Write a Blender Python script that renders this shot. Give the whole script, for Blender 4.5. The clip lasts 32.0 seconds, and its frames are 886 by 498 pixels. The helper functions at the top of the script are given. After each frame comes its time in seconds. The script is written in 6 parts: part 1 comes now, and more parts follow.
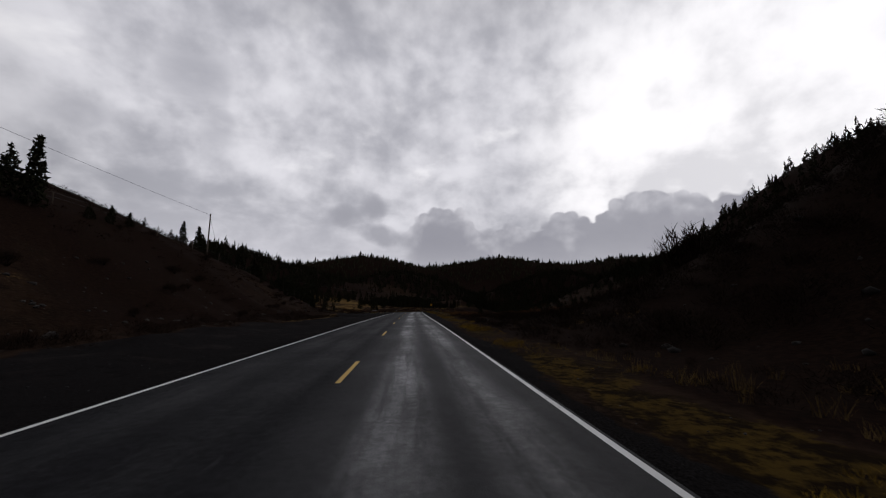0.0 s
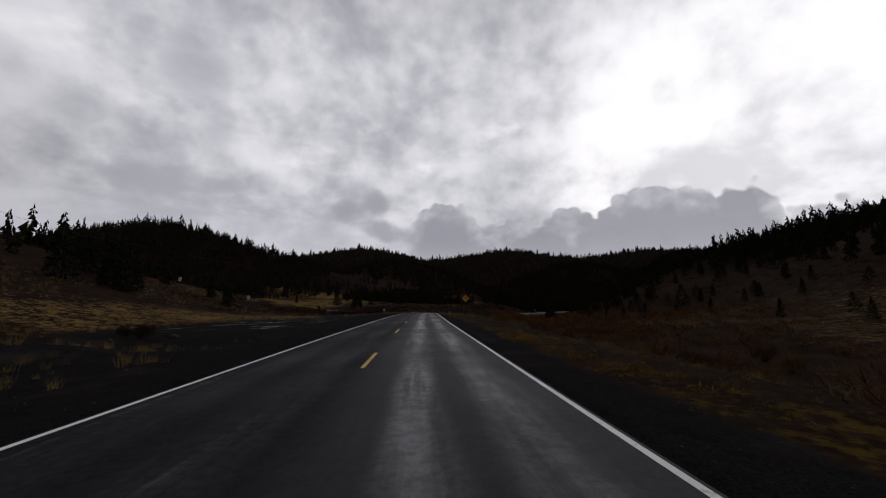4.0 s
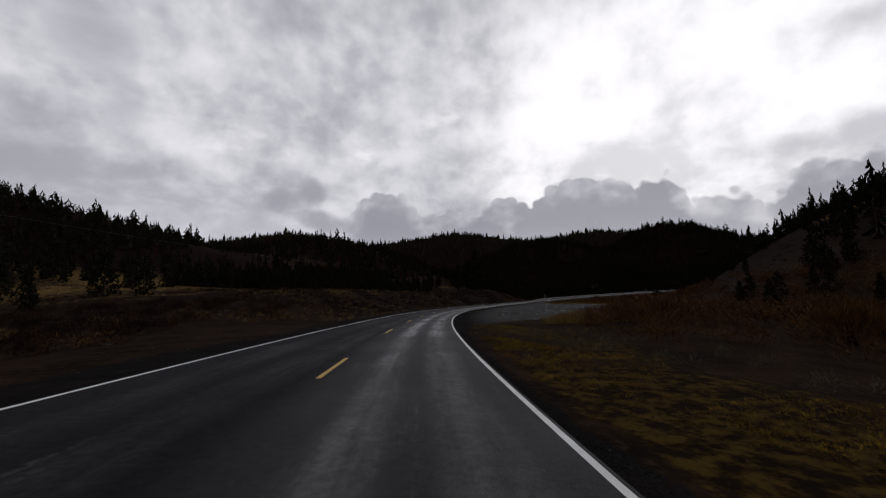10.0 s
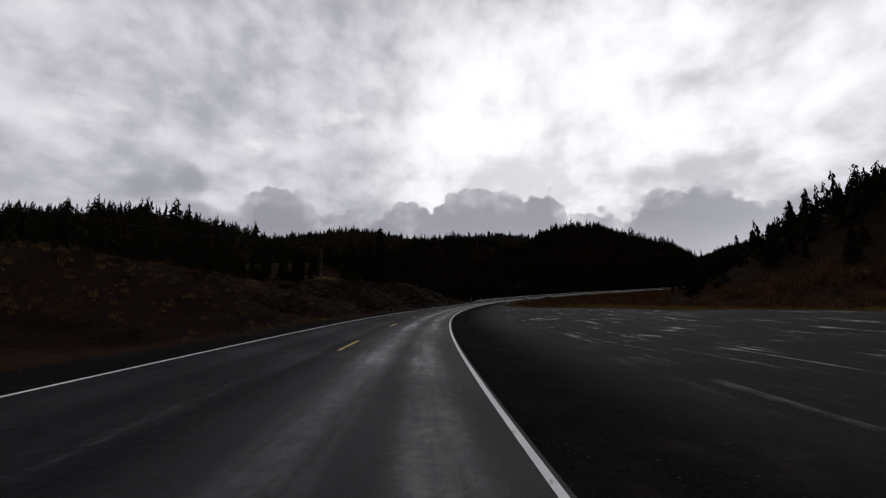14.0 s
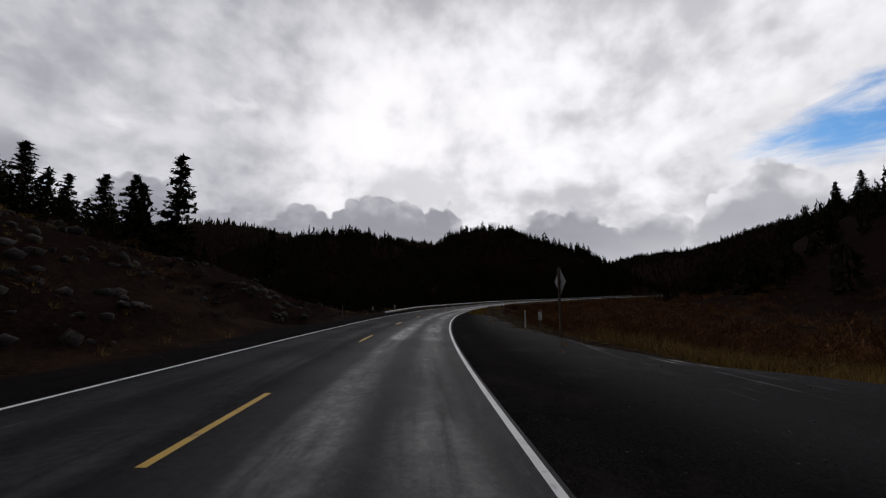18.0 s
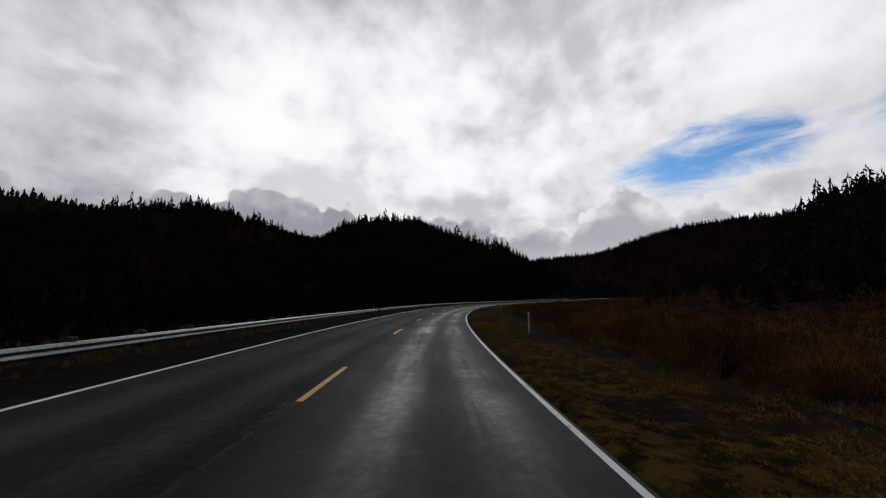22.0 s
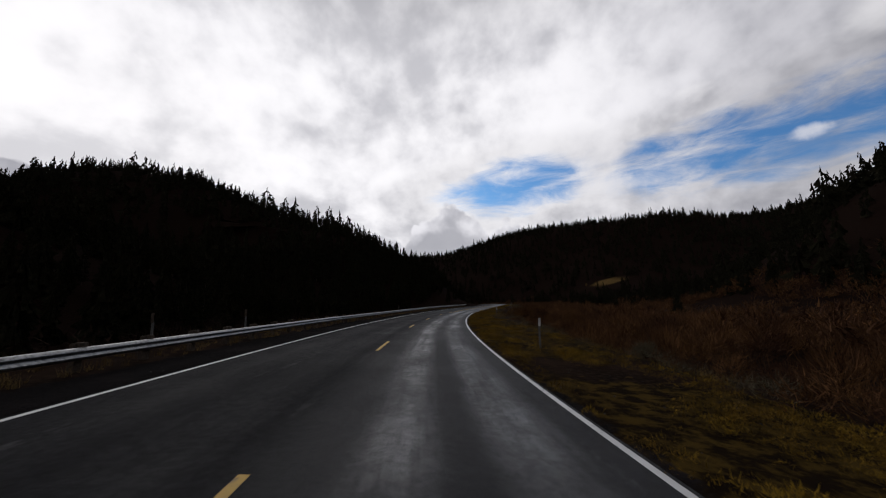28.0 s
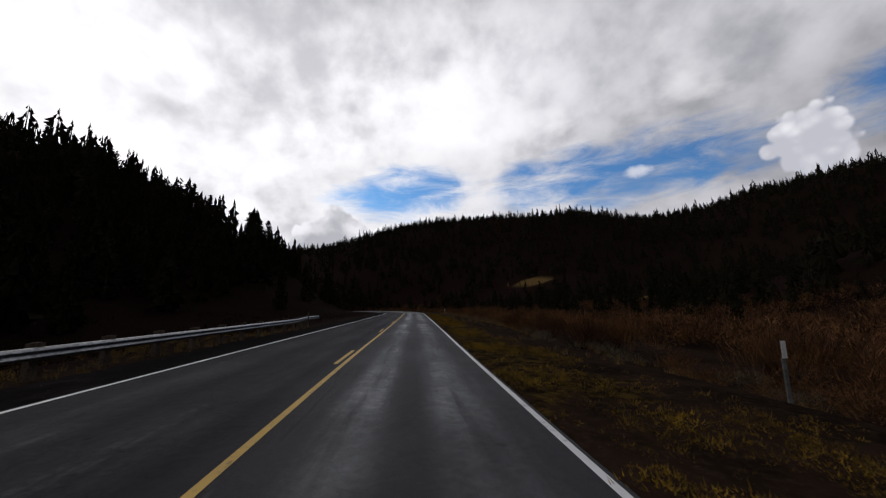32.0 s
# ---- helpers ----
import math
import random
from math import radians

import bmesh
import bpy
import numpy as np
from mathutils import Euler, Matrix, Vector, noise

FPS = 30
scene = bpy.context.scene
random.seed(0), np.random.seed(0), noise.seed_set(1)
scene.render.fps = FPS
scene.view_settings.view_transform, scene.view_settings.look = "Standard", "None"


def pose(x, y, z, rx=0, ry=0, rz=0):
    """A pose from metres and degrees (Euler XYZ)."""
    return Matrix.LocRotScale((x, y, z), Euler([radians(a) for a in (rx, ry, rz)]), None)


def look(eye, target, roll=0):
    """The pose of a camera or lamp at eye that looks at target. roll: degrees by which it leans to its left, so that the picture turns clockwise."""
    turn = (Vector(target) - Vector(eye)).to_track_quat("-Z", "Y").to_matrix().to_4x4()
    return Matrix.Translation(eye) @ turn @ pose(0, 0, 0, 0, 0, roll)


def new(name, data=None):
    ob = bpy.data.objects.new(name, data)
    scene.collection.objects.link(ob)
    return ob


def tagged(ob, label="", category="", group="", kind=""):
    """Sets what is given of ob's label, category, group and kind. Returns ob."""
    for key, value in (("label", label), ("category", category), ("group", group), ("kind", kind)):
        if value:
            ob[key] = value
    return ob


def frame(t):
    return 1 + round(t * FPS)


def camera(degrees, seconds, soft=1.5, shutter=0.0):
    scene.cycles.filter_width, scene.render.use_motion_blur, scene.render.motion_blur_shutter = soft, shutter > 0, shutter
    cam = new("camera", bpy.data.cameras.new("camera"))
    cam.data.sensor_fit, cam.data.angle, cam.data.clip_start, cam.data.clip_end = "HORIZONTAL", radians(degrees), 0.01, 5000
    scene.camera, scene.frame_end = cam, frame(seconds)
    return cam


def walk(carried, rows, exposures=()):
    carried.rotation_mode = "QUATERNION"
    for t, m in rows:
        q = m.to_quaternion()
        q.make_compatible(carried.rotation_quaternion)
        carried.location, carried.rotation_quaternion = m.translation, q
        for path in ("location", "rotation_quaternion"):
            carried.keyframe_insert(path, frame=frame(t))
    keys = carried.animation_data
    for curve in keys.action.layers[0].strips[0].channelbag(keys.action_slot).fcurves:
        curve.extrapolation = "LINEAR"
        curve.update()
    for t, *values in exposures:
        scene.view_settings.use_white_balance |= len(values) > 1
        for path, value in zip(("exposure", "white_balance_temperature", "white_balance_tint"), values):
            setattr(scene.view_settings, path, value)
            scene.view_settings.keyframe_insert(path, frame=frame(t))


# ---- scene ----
cam = camera(99.8, 32.0, soft=1.15, shutter=0.03)
PATH = [
    (0.0, pose(1.489, 0.120, 1.493, 98.325, -0.108, 0.616)),
    (0.5, pose(0.605, 10.968, 1.473, 98.162, 0.159, 0.705)),
    (1.0, pose(-0.413, 21.791, 1.448, 98.064, 0.059, 0.604)),
    (1.5, pose(-1.435, 32.588, 1.407, 97.883, -0.308, 0.681)),
    (2.0, pose(-2.467, 43.350, 1.339, 97.745, -0.479, 0.893)),
    (2.5, pose(-3.473, 54.073, 1.240, 97.555, -0.456, 1.035)),
    (3.0, pose(-4.522, 64.747, 1.119, 97.554, -0.513, 1.069)),
    (3.5, pose(-5.515, 75.382, 0.994, 97.487, -0.542, 0.970)),
    (4.0, pose(-6.459, 85.974, 0.868, 97.677, -0.233, 0.897)),
    (4.5, pose(-7.350, 96.525, 0.738, 97.680, -0.207, 0.796)),
    (5.0, pose(-8.184, 107.036, 0.600, 97.539, -0.743, 0.651)),
    (5.5, pose(-8.974, 117.503, 0.446, 97.282, -1.827, 0.480)),
    (6.0, pose(-9.711, 127.931, 0.270, 97.320, -2.378, 0.340)),
    (6.5, pose(-10.356, 138.327, 0.063, 97.141, -2.459, 0.064)),
    (7.0, pose(-10.963, 148.696, -0.159, 97.332, -2.435, -0.493)),
    (7.5, pose(-11.489, 159.045, -0.397, 96.952, -2.168, -1.300)),
    (8.0, pose(-11.878, 169.386, -0.671, 97.000, -1.676, -2.481)),
    (8.5, pose(-12.031, 179.720, -0.989, 96.430, -0.658, -3.927)),
    (9.0, pose(-11.836, 190.042, -1.350, 96.216, 0.594, -5.533)),
    (9.5, pose(-11.354, 200.342, -1.744, 96.035, 1.750, -6.789)),
    (10.0, pose(-10.665, 210.619, -2.167, 95.998, 1.685, -7.926)),
    (10.5, pose(-9.825, 220.874, -2.592, 95.611, 1.750, -9.204)),
    (11.0, pose(-8.715, 231.088, -3.019, 96.007, 1.922, -10.892)),
    (11.5, pose(-7.255, 241.232, -3.435, 95.863, 1.674, -12.685)),
    (12.0, pose(-5.575, 251.312, -3.840, 96.263, 1.742, -14.813)),
    (12.5, pose(-3.398, 261.271, -4.245, 96.347, 1.396, -16.794)),
    (13.0, pose(-0.838, 271.116, -4.646, 96.324, 0.978, -18.872)),
    (13.5, pose(2.029, 280.866, -5.033, 96.189, 1.169, -21.024)),
    (14.0, pose(5.240, 290.508, -5.415, 96.119, 1.106, -23.289)),
    (14.5, pose(8.703, 300.076, -5.779, 96.268, 0.721, -25.449)),
    (15.0, pose(12.516, 309.524, -6.130, 96.342, 0.221, -26.417)),
    (15.5, pose(16.622, 318.851, -6.470, 96.417, -0.017, -27.932)),
    (16.0, pose(21.053, 328.024, -6.797, 96.476, 0.006, -30.583)),
    (16.5, pose(25.840, 337.010, -7.106, 96.499, 0.285, -33.760)),
    (17.0, pose(30.948, 345.815, -7.390, 96.563, 0.803, -35.633)),
    (17.5, pose(36.337, 354.442, -7.646, 97.074, 0.688, -37.350)),
    (18.0, pose(41.969, 362.896, -7.864, 97.328, 0.078, -38.882)),
    (18.5, pose(47.981, 371.076, -8.048, 97.170, -0.180, -40.657)),
    (19.0, pose(54.216, 379.083, -8.205, 97.379, 0.089, -42.435)),
    (19.5, pose(60.687, 386.911, -8.344, 97.783, -0.253, -44.070)),
    (20.0, pose(67.444, 394.518, -8.463, 97.733, -0.370, -46.085)),
    (20.5, pose(74.437, 401.937, -8.566, 97.856, -0.210, -48.170)),
    (21.0, pose(81.733, 409.089, -8.656, 97.773, -0.161, -50.351)),
    (21.5, pose(89.318, 415.975, -8.724, 97.904, -0.177, -52.456)),
    (22.0, pose(97.205, 422.561, -8.779, 97.896, -0.331, -54.551)),
    (22.5, pose(105.315, 428.930, -8.821, 98.173, -0.265, -56.689)),
    (23.0, pose(113.689, 435.021, -8.826, 98.826, -0.042, -58.695)),
    (23.5, pose(122.333, 440.812, -8.791, 98.705, -0.177, -60.613)),
    (24.0, pose(131.214, 446.332, -8.741, 98.649, -0.038, -62.407)),
    (24.5, pose(140.276, 451.655, -8.695, 98.451, 0.095, -64.337)),
    (25.0, pose(149.538, 456.734, -8.649, 98.687, -0.099, -66.364)),
    (25.5, pose(158.999, 461.535, -8.598, 98.550, 0.031, -68.544)),
    (26.0, pose(168.726, 465.875, -8.549, 98.582, 0.019, -70.084)),
    (26.5, pose(178.625, 469.898, -8.499, 98.629, -0.036, -71.946)),
    (27.0, pose(188.691, 473.589, -8.443, 98.653, -0.067, -74.473)),
    (27.5, pose(198.928, 476.889, -8.374, 98.678, 0.036, -77.356)),
    (28.0, pose(209.326, 479.764, -8.285, 99.044, 0.466, -79.651)),
    (28.5, pose(219.870, 482.180, -8.162, 99.005, 0.697, -81.924)),
    (29.0, pose(230.531, 484.134, -8.024, 99.094, 0.789, -84.126)),
    (29.5, pose(241.263, 485.789, -7.882, 99.146, 0.601, -86.508)),
    (30.0, pose(252.071, 487.000, -7.725, 99.137, 0.486, -88.883)),
    (30.5, pose(262.936, 487.739, -7.546, 99.388, 0.239, -91.222)),
    (31.0, pose(273.838, 488.097, -7.344, 99.437, 0.373, -93.592)),
    (31.5, pose(284.757, 487.905, -7.131, 99.606, 0.551, -95.642)),
    (32.0, pose(295.672, 487.429, -6.912, 99.718, 0.640, -97.186)),
]
walk(cam, PATH, [(0.0, 0.05, 6400, 13), (10.0, 0.06, 6400, 13), (17.0, 0.0, 6400, 13), (25.0, -0.05, 6400, 13), (29.0, 0.04, 6400, 13), (32.0, 0.13, 6400, 13)])

# ---- world, sun and exposure ----
SUN_BEARING, SUN_HEIGHT = 48.0, 27.0


def toward(bearing, height):
    b, h = radians(bearing), radians(height)
    return Vector((math.sin(b) * math.cos(h), math.cos(b) * math.cos(h), math.sin(h)))


class Nodes:
    """Short hand for building node trees."""

    def __init__(self, tree):
        self.tree = tree
        self.n, self.l = tree.nodes, tree.links

    def add(self, kind, **kw):
        node = self.n.new(kind)
        for k, v in kw.items():
            if k == "operation":
                node.operation = v
            elif k == "blend":
                node.blend_type = v
            elif k == "data":
                node.data_type = v
        return node

    def put(self, sock, v):
        if hasattr(v, "is_output"):
            self.l.new(v, sock)
        elif v is not None:
            sock.default_value = v

    def math(self, op, a, b=None, clamp=False):
        m = self.add("ShaderNodeMath", operation=op)
        m.use_clamp = clamp
        self.put(m.inputs[0], a)
        self.put(m.inputs[1], b)
        return m.outputs[0]

    def mix(self, f, a, b, blend="MIX"):
        m = self.add("ShaderNodeMix", data="RGBA")
        m.blend_type = blend
        self.put(m.inputs[0], f)
        self.put(m.inputs[6], a)
        self.put(m.inputs[7], b)
        return m.outputs[2]

    def noise(self, vec, scale, detail=4.0, rough=0.55, distort=0.0):
        t = self.add("ShaderNodeTexNoise")
        self.put(t.inputs["Vector"], vec)
        t.inputs["Scale"].default_value = scale
        t.inputs["Detail"].default_value = detail
        t.inputs["Roughness"].default_value = rough
        t.inputs["Distortion"].default_value = distort
        return t.outputs[0]

    def ramp(self, f, lo, hi, a=0.0, b=1.0):
        m = self.add("ShaderNodeMapRange")
        m.interpolation_type = "SMOOTHSTEP"
        for i, v in enumerate((f, lo, hi, a, b)):
            self.put(m.inputs[i], v)
        return m.outputs[0]

    def cells(self, vec, scale):
        """Distance to the middle of rounded cells."""
        t = self.add("ShaderNodeTexVoronoi")
        t.feature = "SMOOTH_F1"
        self.put(t.inputs["Vector"], vec)
        t.inputs["Scale"].default_value = scale
        t.inputs["Smoothness"].default_value = 0.35
        return t.outputs["Distance"]

    def dot(self, a, b):
        m = self.add("ShaderNodeVectorMath", operation="DOT_PRODUCT")
        self.put(m.inputs[0], a)
        self.put(m.inputs[1], b)
        return m.outputs["Value"]


# heaped clouds low over the hills: bearing, top and half width in degrees
HEAPS = ((-0.5, 14.6, 5.2), (9, 11.8, 8), (18, 12.4, 7), (27.5, 15.4, 5.4), (33, 13.2, 5.0),
         (38.5, 13.6, 3.6), (45, 10.6, 5.0), (57.5, 12.7, 7.0), (69, 10.6, 6.0), (81, 14.4, 6.2), (90, 12.0, 5.4), (108, 9.0, 9.0))


def make_world():
    w = bpy.data.worlds.new("overcast_sky")
    scene.world = w
    w.use_nodes = True
    k = Nodes(w.node_tree)
    k.n.clear()
    add, sub, mul = (lambda a, b: k.math("ADD", a, b)), (lambda a, b: k.math("SUBTRACT", a, b)), (lambda a, b: k.math("MULTIPLY", a, b))
    d = k.add("ShaderNodeTexCoord").outputs["Generated"]
    sep = k.add("ShaderNodeSeparateXYZ")
    k.put(sep.inputs[0], d)
    x, y, z = sep.outputs
    ang = mul(k.math("ARCTAN2", x, y), 57.2958)
    el = mul(k.math("ARCSINE", z), 57.2958)

    def vec(a, b, c=0.0):
        v = k.add("ShaderNodeCombineXYZ")
        for i, q in enumerate((a, b, c)):
            k.put(v.inputs[i], q)
        return v.outputs[0]

    def blob(a, e, wa, we, lean=0.0):
        """1 in the middle of an oval of sky, 0 at its rim, less outside."""
        da = sub(ang, a)
        de = sub(sub(el, e), mul(da, lean))
        p, q = k.math("DIVIDE", da, wa), k.math("DIVIDE", de, we)
        return sub(1.0, add(mul(p, p), mul(q, q)))

    ragged = sub(k.noise(d, 12.0, 6.0, 0.6, 0.0), 0.5)
    # cloud sheet: directions laid out on a flat layer overhead
    h = add(k.math("MAXIMUM", z, 0.0), 0.30)
    sheet = vec(k.math("DIVIDE", x, h), k.math("DIVIDE", y, h))
    big = k.noise(sheet, 0.95, 3.0, 0.5, 0.15)
    mid = k.noise(sheet, 2.6, 5.0, 0.52, 0.25)
    small = k.noise(d, 15.0, 5.0, 0.5, 0.0)
    tone = k.ramp(add(add(mul(big, 0.40), mul(mid, 0.42)), mul(small, 0.22)), 0.41, 0.63)
    glow = k.ramp(k.dot(d, tuple(toward(66, 24))), 0.56, 1.0)
    shine = k.ramp(k.dot(d, tuple(toward(32, 19))), 0.93, 0.995)
    cloud = k.mix(tone, (0.375, 0.380, 0.412, 1), (0.73, 0.73, 0.755, 1))
    lit = mul(glow, add(0.30, mul(tone, 0.68)))
    cloud = k.mix(lit, cloud, (1.02, 1.015, 1.01, 1))
    cloud = k.mix(mul(shine, add(0.35, mul(tone, 0.6))), cloud, (1.03, 1.02, 1.01, 1))
    # thin places where the light comes through
    thin = mul(k.ramp(k.noise(sheet, 4.6, 4.0, 0.5, 0.2), 0.54, 0.76), mul(k.ramp(el, 46, 30), k.ramp(el, 15, 22)))
    cloud = k.mix(mul(thin, 0.65), cloud, (0.97, 0.965, 0.96, 1))
    # loose grey rags of cloud
    rag = k.math("MAXIMUM", k.math("MAXIMUM", blob(-47.5, 20.5, 3.6, 2.4), blob(-36, 28, 4.5, 4.0)), blob(-33, 22, 2.5, 3.0))
    rag = k.ramp(add(rag, mul(sub(small, 0.5), 3.2)), 0.0, 1.0)
    cloud = k.mix(mul(rag, 0.45), cloud, (0.33, 0.335, 0.37, 1))
    # dimmed overhead and behind to cut light on the ground; greyer past bearing 105
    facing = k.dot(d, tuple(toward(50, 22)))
    dimming = mul(k.ramp(z, 0.56, 0.90, 1.0, 0.35), k.ramp(facing, -0.6, 0.20, 0.16, 1.0))
    dimming = mul(dimming, k.ramp(ang, 105, 138, 1.0, 0.80))
    cloud = k.mix(1.0, cloud, dimming, "MULTIPLY")
    # the gap of clear sky
    sky = k.add("ShaderNodeTexSky")
    sky.sky_type = "NISHITA"
    sky.sun_disc = False
    sky.sun_elevation, sky.sun_rotation = radians(SUN_HEIGHT), radians(SUN_BEARING)
    blue = k.mix(1.0, sky.outputs[0], (0.040, 0.075, 0.108, 1), "MULTIPLY")
    streaks = k.noise(vec(mul(ang, 0.045), mul(sub(el, mul(ang, 0.04)), 0.16)), 2.4, 7.0, 0.62, 0.5)
    gap = k.math("MAXIMUM", blob(92, 18.2, 14, 4.4, 0.09), k.math("MAXIMUM", blob(124, 19.0, 22, 5.2, 0.04), blob(158, 21, 15, 5.0)))
    rim_gap = gap
    gap = mul(k.ramp(add(gap, mul(sub(streaks, 0.50), 3.0)), -0.25, 1.25), k.ramp(gap, -0.45, 0.35))
    veil = mul(k.ramp(k.math("ABSOLUTE", sub(add(ang, mul(ragged, 14.0)), 103.5)), 5.0, 0.0), 0.8)
    gap = mul(gap, sub(1.0, veil))
    cloud = k.mix(1.0, cloud, k.ramp(rim_gap, -2.4, 0.2, 1.0, 0.86), "MULTIPLY")
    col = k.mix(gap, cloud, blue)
    # heaped clouds standing low over the hills
    low = vec(mul(ang, 0.01745), mul(el, 0.0205))
    bent = k.mix(0.04, low, k.add("ShaderNodeTexNoise").outputs["Color"])
    round1, round2 = k.cells(bent, 15.0), k.cells(bent, 37.0)
    billow = add(add(mul(sub(0.42, round1), 2.9), mul(sub(0.42, round2), 2.0)), mul(ragged, 2.2))
    edge = None
    for b, top, wide in HEAPS:
        q = k.math("DIVIDE", sub(ang, b), wide)
        lump = sub(top + 1.2, mul(mul(q, q), 3.8))
        edge = lump if edge is None else k.math("MAXIMUM", edge, lump)
    above = sub(add(edge, billow), el)
    heap = mul(mul(k.ramp(above, -0.1, 0.85), k.ramp(ang, 128, 100)), k.ramp(ang, -8, -4))
    soft = k.noise(low, 9.0, 3.0, 0.5, 0.3)
    inner = k.ramp(add(mul(above, 0.13), add(mul(sub(soft, 0.5), 1.9), add(mul(sub(small, 0.5), 1.1), add(mul(round1, 0.6), mul(round2, 0.35))))), 0.05, 1.0)
    inner = mul(inner, k.ramp(el, 3.0, 10.0, 0.62, 1.0))
    bright = k.ramp(ang, 50, 80)
    rim = k.mix(bright, (0.60, 0.60, 0.625, 1), (0.86, 0.86, 0.88, 1))
    core = k.mix(bright, (0.285, 0.287, 0.32, 1), (0.40, 0.405, 0.435, 1))
    # one soft grey cloud apart, and pale murk under the deck
    col = k.mix(mul(k.ramp(el, 15, 7), mul(k.ramp(ang, 6, -12), 0.6)), col, (0.50, 0.50, 0.535, 1))
    lone = k.math("MAXIMUM", blob(-12.0, 14.2, 2.6, 2.6), k.math("MAXIMUM", blob(-15.2, 12.8, 3.6, 1.8), blob(-10.0, 10.2, 6.0, 1.8, -0.25)))
    lone = k.ramp(add(lone, add(mul(billow, 0.22), mul(ragged, 1.2))), -0.25, 0.9)
    col = k.mix(mul(lone, 0.85), col, (0.325, 0.328, 0.36, 1))
    col = k.mix(mul(heap, 0.93), col, k.mix(inner, rim, core))
    # one white heap cloud and a puff standing in the gap
    puff = k.ramp(add(blob(126, 18.6, 2.2, 1.2), mul(sub(small, 0.5), 3.0)), 0.0, 0.9)
    col = k.mix(mul(puff, 0.7), col, (0.72, 0.73, 0.76, 1))
    tower = k.ramp(add(blob(143.8, 18.4, 4.3, 4.3), mul(billow, 0.36)), 0.0, 0.30)
    shade = k.ramp(add(add(mul(sub(el, 15.5), 0.08), mul(billow, 0.26)), add(mul(sub(small, 0.5), 0.9), mul(sub(ang, 145), 0.03))), 0.0, 0.8)
    col = k.mix(tower, col, k.mix(shade, (0.48, 0.49, 0.53, 1), (0.80, 0.80, 0.82, 1)))
    bg = k.add("ShaderNodeBackground")
    k.put(bg.inputs[0], col)
    bg.inputs[1].default_value = 1.0
    out = k.add("ShaderNodeOutputWorld")
    k.put(out.inputs[0], bg.outputs[0])


make_world()
sun = new("sun", bpy.data.lights.new("sun", "SUN"))
sun.data.energy, sun.data.angle, sun.data.color = 0.12, radians(14), (1.0, 0.96, 0.9)
sun.matrix_world = look(toward(SUN_BEARING, SUN_HEIGHT) * 900, (0, 0, 0))

# ---- materials ----


def material(name, colours, rough=0.85, scale=2.0, fine=18.0, bump=0.3, metal=0.0, vary=0.0, spec=0.2):
    """Three tones mixed by coarse and fine noise, with a fine relief; vary: change of tone from piece to piece."""
    m = bpy.data.materials.new(name)
    m.use_nodes = True
    k = Nodes(m.node_tree)
    p = k.n["Principled BSDF"]
    pos = k.add("ShaderNodeNewGeometry").outputs["Position"]
    a, b, c = [(*q, 1) for q in colours]
    f1 = k.ramp(k.noise(pos, scale, 3.0), 0.35, 0.65)
    f2 = k.ramp(k.noise(pos, fine, 5.0), 0.38, 0.68)
    col = k.mix(f2, k.mix(f1, a, b), c)
    if vary:
        r = k.add("ShaderNodeNewGeometry").outputs["Random Per Island"]
        o = k.add("ShaderNodeObjectInfo").outputs["Random"]
        v = k.math("FRACT", k.math("ADD", r, o))
        hsv = k.add("ShaderNodeHueSaturation")
        k.put(hsv.inputs["Value"], k.math("ADD", 1.0 - vary / 2, k.math("MULTIPLY", v, vary)))
        k.put(hsv.inputs["Color"], col)
        col = hsv.outputs[0]
    k.put(p.inputs["Base Color"], col)
    k.put(p.inputs["Roughness"], k.math("ADD", rough - 0.06, k.math("MULTIPLY", f2, 0.12)))
    p.inputs["Metallic"].default_value = metal
    p.inputs["Specular IOR Level"].default_value = spec
    if bump:
        bp = k.add("ShaderNodeBump")
        bp.inputs["Strength"].default_value = bump
        bp.inputs["Distance"].default_value = 0.02
        k.put(bp.inputs["Height"], k.noise(pos, fine * 2.2, 4.0))
        k.put(p.inputs["Normal"], bp.outputs[0])
    return m


